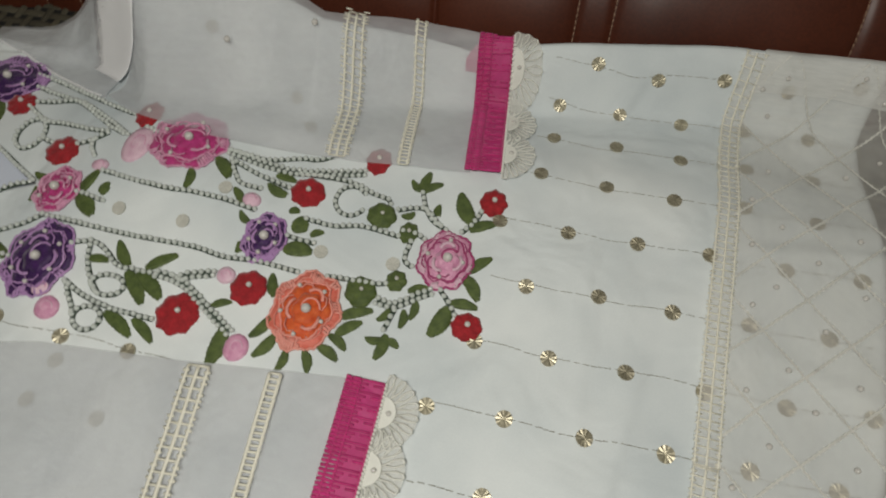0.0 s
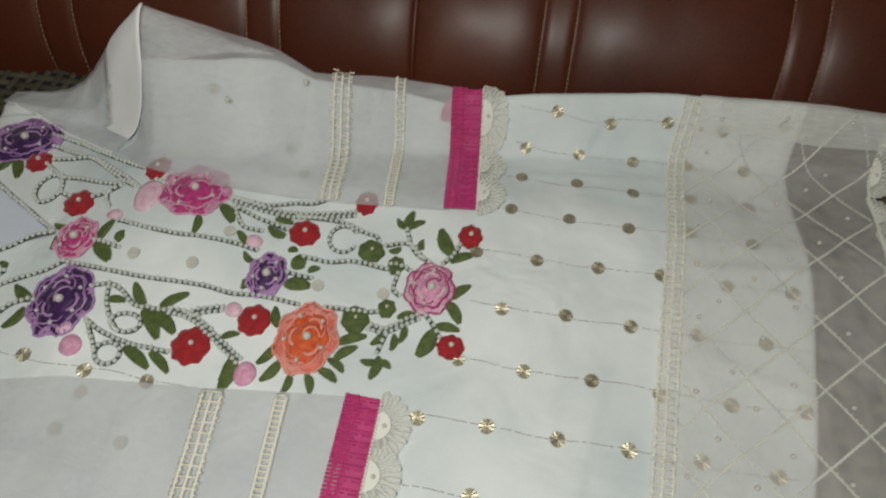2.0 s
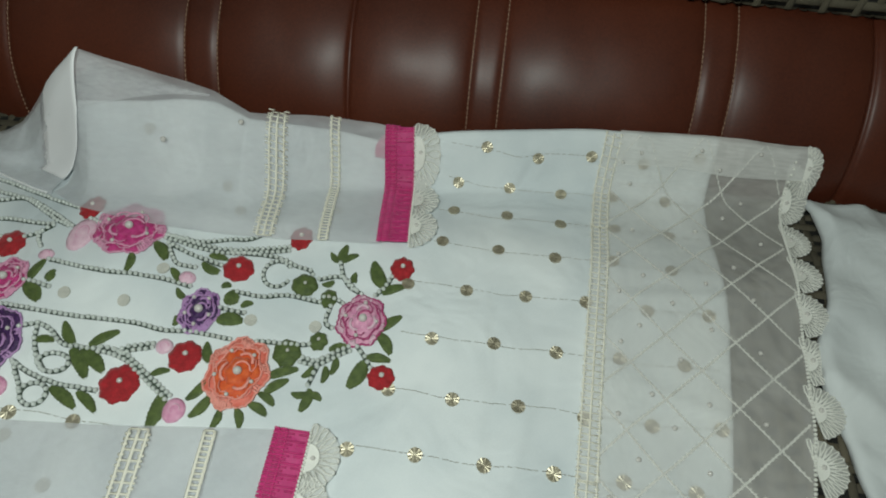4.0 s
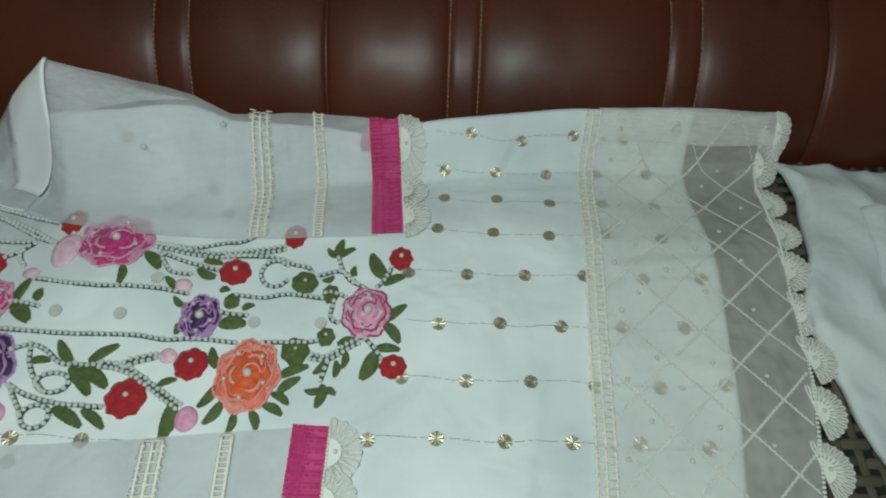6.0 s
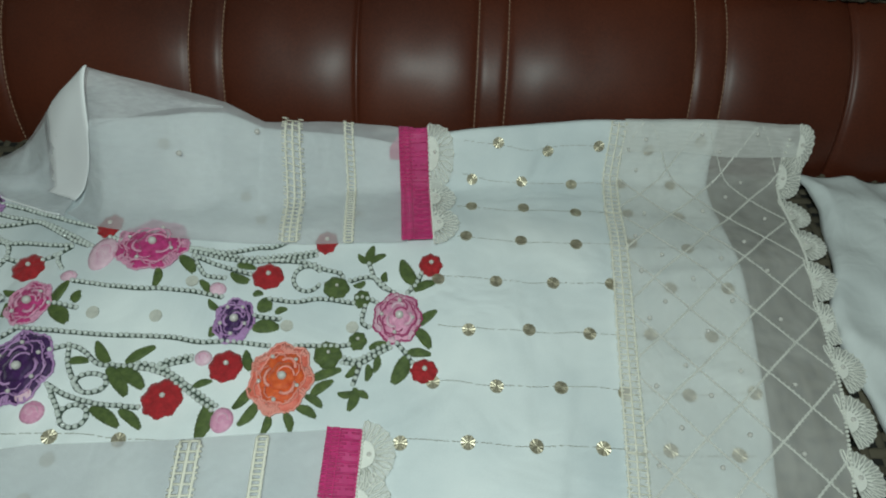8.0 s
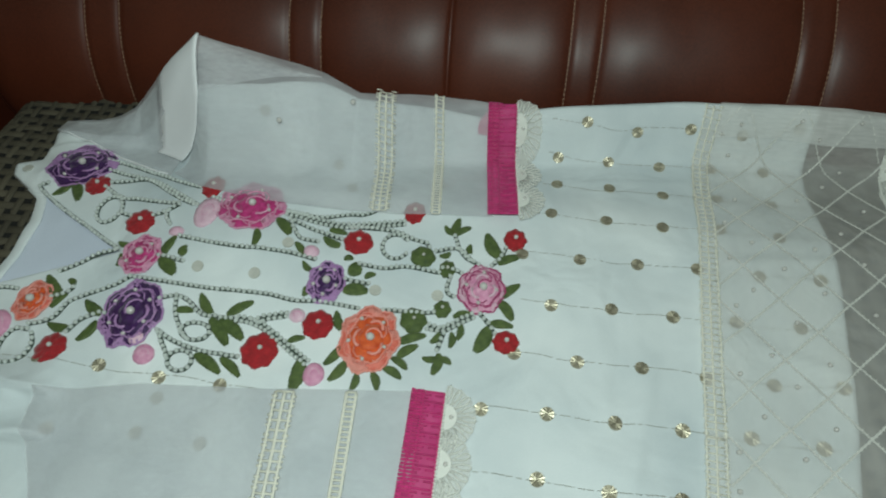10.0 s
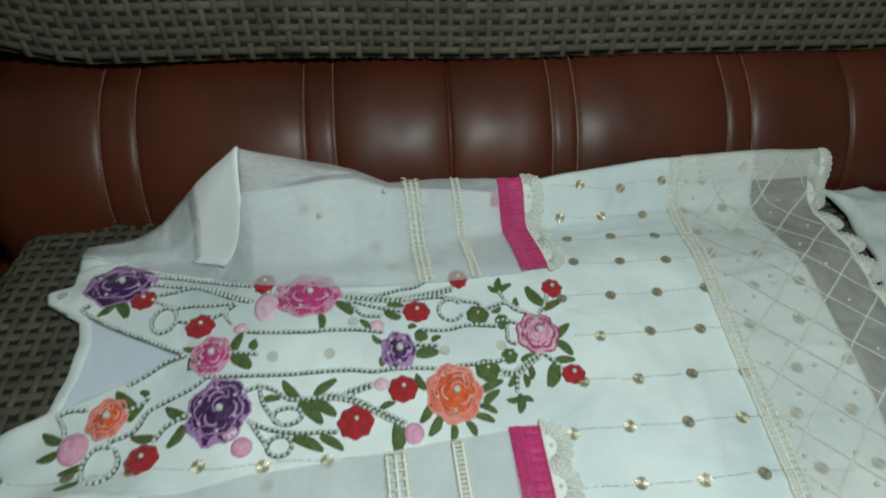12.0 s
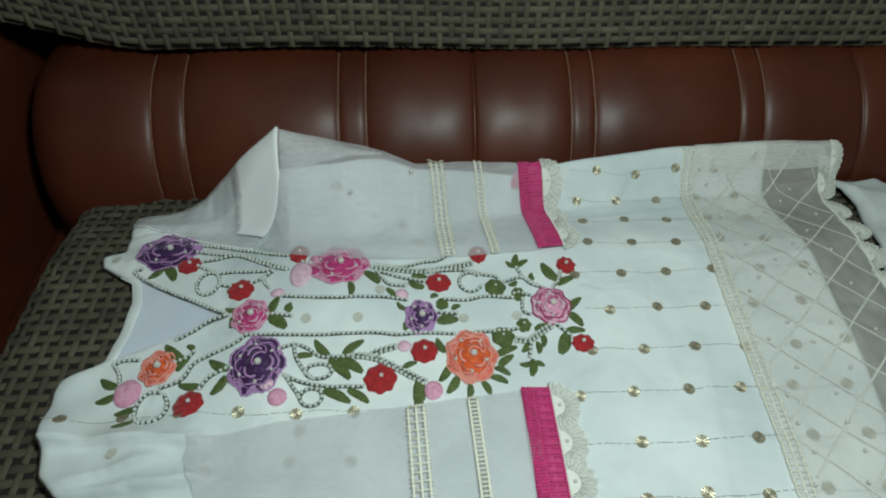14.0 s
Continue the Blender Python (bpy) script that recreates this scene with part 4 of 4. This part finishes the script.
# leaves, cluster by cluster
for l in ((-0.497, 0.089, -0.512, 0.069), (-0.494, 0.090, -0.477, 0.063), (-0.345, -0.002, -0.337, 0.024), (-0.345, -0.005, -0.322, -0.022, 0.0085), (-0.325, 0.001, -0.320, 0.013), (-0.387, 0.010, -0.401, 0.012), (-0.391, -0.002, -0.390, -0.018)):
    leaf(*l)
for l in ((-0.503, -0.089, -0.525, -0.077), (-0.501, -0.099, -0.523, -0.105), (-0.476, -0.114, -0.497, -0.121), (-0.472, -0.132, -0.492, -0.139), (-0.381, -0.074, -0.405, -0.061), (-0.383, -0.082, -0.395, -0.105), (-0.410, -0.093, -0.434, -0.090), (-0.434, -0.062, -0.462, -0.036, 0.008), (-0.441, -0.072, -0.430, -0.055)):
    leaf(*l)
for l in ((-0.436, -0.038, -0.427, -0.046), (-0.232, 0.060, -0.213, 0.040, 0.007), (-0.250, 0.043, -0.248, 0.020, 0.005), (-0.173, 0.055, -0.153, 0.053), (-0.157, 0.037, -0.177, 0.044, 0.006), (-0.204, 0.032, -0.193, 0.017), (-0.180, 0.002, -0.191, 0.011), (-0.182, -0.017, -0.182, -0.028)):
    leaf(*l)
for l in ((-0.143, 0.010, -0.128, 0.010, 0.010), (-0.143, -0.014, -0.117, -0.012, 0.0085), (-0.124, 0.003, -0.113, 0.009), (-0.150, 0.022, -0.140, 0.024), (-0.323, 0.012, -0.322, -0.001), (-0.269, -0.060, -0.287, -0.039, 0.006), (-0.253, -0.059, -0.230, -0.041, 0.006)):
    leaf(*l)
for l in ((-0.268, -0.065, -0.243, -0.091, 0.0075), (-0.258, -0.064, -0.229, -0.083, 0.0075), (-0.272, -0.103, -0.241, -0.119, 0.0065), (-0.245, -0.104, -0.221, -0.120, 0.0055), (-0.184, -0.079, -0.168, -0.072), (-0.166, -0.095, -0.168, -0.129, 0.0085), (-0.307, -0.061, -0.288, -0.059)):
    leaf(*l)
for l in ((-0.134, -0.060, -0.144, -0.039), (-0.131, -0.078, -0.143, -0.098), (-0.122, -0.092, -0.135, -0.113), (-0.109, -0.102, -0.112, -0.121), (-0.095, -0.099, -0.087, -0.117), (-0.085, -0.093, -0.066, -0.102), (-0.079, -0.082, -0.062, -0.092), (-0.074, -0.081, -0.056, -0.065), (-0.076, -0.065, -0.050, -0.053, 0.006)):
    leaf(*l)
for l in ((0.014, 0.045, -0.002, 0.074, 0.0085), (0.013, 0.038, 0.036, 0.049), (0.020, -0.003, 0.038, 0.014, 0.006), (0.018, -0.006, 0.034, -0.027, 0.0065), (0.011, -0.033, 0.035, -0.033, 0.0055), (0.011, -0.037, 0.0, -0.065, 0.0085), (-0.036, 0.066, -0.034, 0.090), (-0.036, 0.069, -0.049, 0.078), (-0.035, 0.069, -0.020, 0.080)):
    leaf(*l)
for l in ((-0.034, -0.071, -0.038, -0.094), (-0.036, -0.076, -0.050, -0.078), (-0.034, -0.076, -0.021, -0.080), (-0.037, -0.049, -0.045, -0.061), (-0.025, -0.047, -0.025, -0.064), (-0.017, -0.037, -0.019, -0.055), (-0.026, -0.030, -0.008, -0.024), (-0.038, 0.045, -0.050, 0.040), (-0.017, 0.046, -0.018, 0.058)):
    leaf(*l)

# bead strands along the neckline and the shoulders
strand([(-0.523, 0.084), (-0.529, 0.076), (-0.484, 0.048), (-0.439, 0.025), (-0.413, 0.011), (-0.398, 0.004)])
strand([(-0.400, 0.002), (-0.416, -0.005), (-0.432, -0.018), (-0.450, -0.030)])
strand([(-0.459, 0.113), (-0.428, 0.106), (-0.393, 0.099), (-0.357, 0.083), (-0.328, 0.068)])
strand([(-0.446, 0.093), (-0.429, 0.096), (-0.406, 0.101), (-0.386, 0.093), (-0.353, 0.076), (-0.333, 0.068)])
strand([(-0.451, 0.086), (-0.424, 0.072), (-0.401, 0.071), (-0.376, 0.069), (-0.352, 0.069)])
strand([(-0.415, 0.051), (-0.402, 0.047)])
strand([(-0.350, 0.067), (-0.363, 0.056), (-0.375, 0.050)])
strand([(-0.361, 0.056), (-0.357, 0.047), (-0.350, 0.039)])
strand([(-0.472, 0.132), (-0.443, 0.126), (-0.379, 0.106), (-0.335, 0.094)])
strand([(-0.347, -0.001), (-0.317, -0.006)])
loop(-0.431, 0.054, 0.0140, 0.0180)
loop(-0.458, -0.117, 0.0174, 0.0198, 70, 410)
strand([(-0.515, -0.060), (-0.504, -0.055), (-0.487, -0.055)])
strand([(-0.515, -0.060), (-0.506, -0.072), (-0.502, -0.082)])
strand([(-0.453, -0.093), (-0.432, -0.084), (-0.423, -0.064), (-0.406, -0.054), (-0.382, -0.041), (-0.368, -0.029)])
strand([(-0.409, -0.097), (-0.401, -0.083), (-0.387, -0.074), (-0.378, -0.073)])
strand([(-0.445, -0.060), (-0.433, -0.055), (-0.426, -0.047)])
# the two lines down the front
strand([(-0.332, 0.024), (-0.273, 0.017), (-0.239, 0.019), (-0.207, 0.018), (-0.179, 0.015)])
strand([(-0.132, 0.018), (-0.105, 0.017), (-0.081, 0.022), (-0.047, 0.019)])
strand([(-0.368, -0.029), (-0.333, -0.031), (-0.272, -0.032), (-0.221, -0.031), (-0.190, -0.034), (-0.161, -0.031), (-0.123, -0.033)])
strand([(-0.097, -0.031), (-0.077, -0.030), (-0.054, -0.029), (-0.046, -0.027)])
# vines on the near side
strand([(-0.327, -0.050), (-0.310, -0.045), (-0.295, -0.050), (-0.279, -0.061), (-0.262, -0.062), (-0.241, -0.062)])
strand([(-0.241, -0.062), (-0.226, -0.063), (-0.208, -0.069), (-0.193, -0.078), (-0.177, -0.088), (-0.160, -0.098)], True)
strand([(-0.226, -0.063), (-0.212, -0.057), (-0.193, -0.051)], True)
strand([(-0.317, -0.084), (-0.297, -0.093), (-0.267, -0.099), (-0.246, -0.100), (-0.228, -0.101)])
strand([(-0.310, -0.049), (-0.306, -0.063), (-0.296, -0.078), (-0.286, -0.088)])
strand([(-0.315, -0.086), (-0.306, -0.099), (-0.299, -0.108)])
loop(-0.279, -0.080, 0.0150, 0.0092)
loop(-0.285, -0.111, 0.0124, 0.0103)
# vines on the far side
strand([(-0.224, 0.070), (-0.201, 0.069), (-0.182, 0.070), (-0.158, 0.078), (-0.138, 0.081), (-0.118, 0.095)])
strand([(-0.223, 0.069), (-0.187, 0.063), (-0.151, 0.063), (-0.113, 0.071), (-0.094, 0.076)], True)
strand([(-0.218, 0.061), (-0.202, 0.055), (-0.183, 0.050), (-0.157, 0.045)])
strand([(-0.218, 0.061), (-0.209, 0.047), (-0.200, 0.038), (-0.181, 0.037)])
strand([(-0.143, -0.002), (-0.118, -0.004)])
strand([(-0.313, 0.080), (-0.298, 0.075)])
strand([(-0.151, 0.062), (-0.105, 0.064), (-0.082, 0.057), (-0.066, 0.054), (-0.062, 0.049)])
loop(-0.098, 0.045, 0.0146, 0.0150, 40, 330)
# round the pink rose
strand([(-0.007, 0.034), (-0.020, 0.040), (-0.029, 0.051), (-0.036, 0.067)])
strand([(-0.054, 0.045), (-0.035, 0.051), (-0.023, 0.047), (-0.015, 0.038)])
strand([(0.007, 0.034), (0.016, 0.046), (0.020, 0.058)])
strand([(-0.023, 0.021), (-0.033, 0.025), (-0.044, 0.025)])
strand([(-0.035, 0.016), (-0.036, -0.002), (-0.028, -0.008)])
strand([(0.001, -0.024), (0.008, -0.031), (0.017, -0.043)])
strand([(-0.006, -0.027), (-0.020, -0.036), (-0.034, -0.045), (-0.049, -0.044)], True)
strand([(-0.033, -0.049), (-0.037, -0.068)])


# ---- trousers ----
trousers = thing("trousers", "crumpled white cotton trousers lying beside the kurta on the seat", "trousers")


def trouser_edge(y):
    return between(y, -0.33, 0.520, -0.138, 0.474, -0.1, 0.468, -0.05, 0.456, 0.0, 0.440, 0.04, 0.443, 0.09, 0.465, 0.14, 0.479, 0.182, 0.484, 0.2, 0.481, 0.24, 0.470)


def crumple(x, y):
    z = 0.442 + 0.012 * noise.noise((x * 8, y * 8, 1.7)) + 0.024 * (0.3 - abs(noise.noise((x * 9 + y * 7, y * 4 - x * 6, 3.3)))) + 0.011 * (0.3 - abs(noise.noise((x * 19 + y * 9, y * 11 - x * 8, 4.4)))) + 0.0006 * noise.noise((x * 50, y * 44, 0.5))
    z -= 0.012 * ease(0.17, 0.24, y)
    return z


def leg(name, edge, y0, y1, up, label):
    s, rows = Shape(), []
    for j in range(90):
        y = y0 + (y1 - y0) * j / 89
        a = edge(y)
        row = []
        for i in range(80):
            x = a + (1.02 - a) * (i / 79) ** 1.3
            rim = min(1.0, (x - a) / 0.014, (y1 - y) / 0.012 + 0.0, (y - y0) / 0.012)
            z = crumple(x, y) + up - 0.010 * (1 - math.sqrt(max(0.0, 1 - (1 - max(0.0, rim)) ** 2)))
            row.append(Vector((x, y, z)))
        rows.append(row)
    s.grid(rows)
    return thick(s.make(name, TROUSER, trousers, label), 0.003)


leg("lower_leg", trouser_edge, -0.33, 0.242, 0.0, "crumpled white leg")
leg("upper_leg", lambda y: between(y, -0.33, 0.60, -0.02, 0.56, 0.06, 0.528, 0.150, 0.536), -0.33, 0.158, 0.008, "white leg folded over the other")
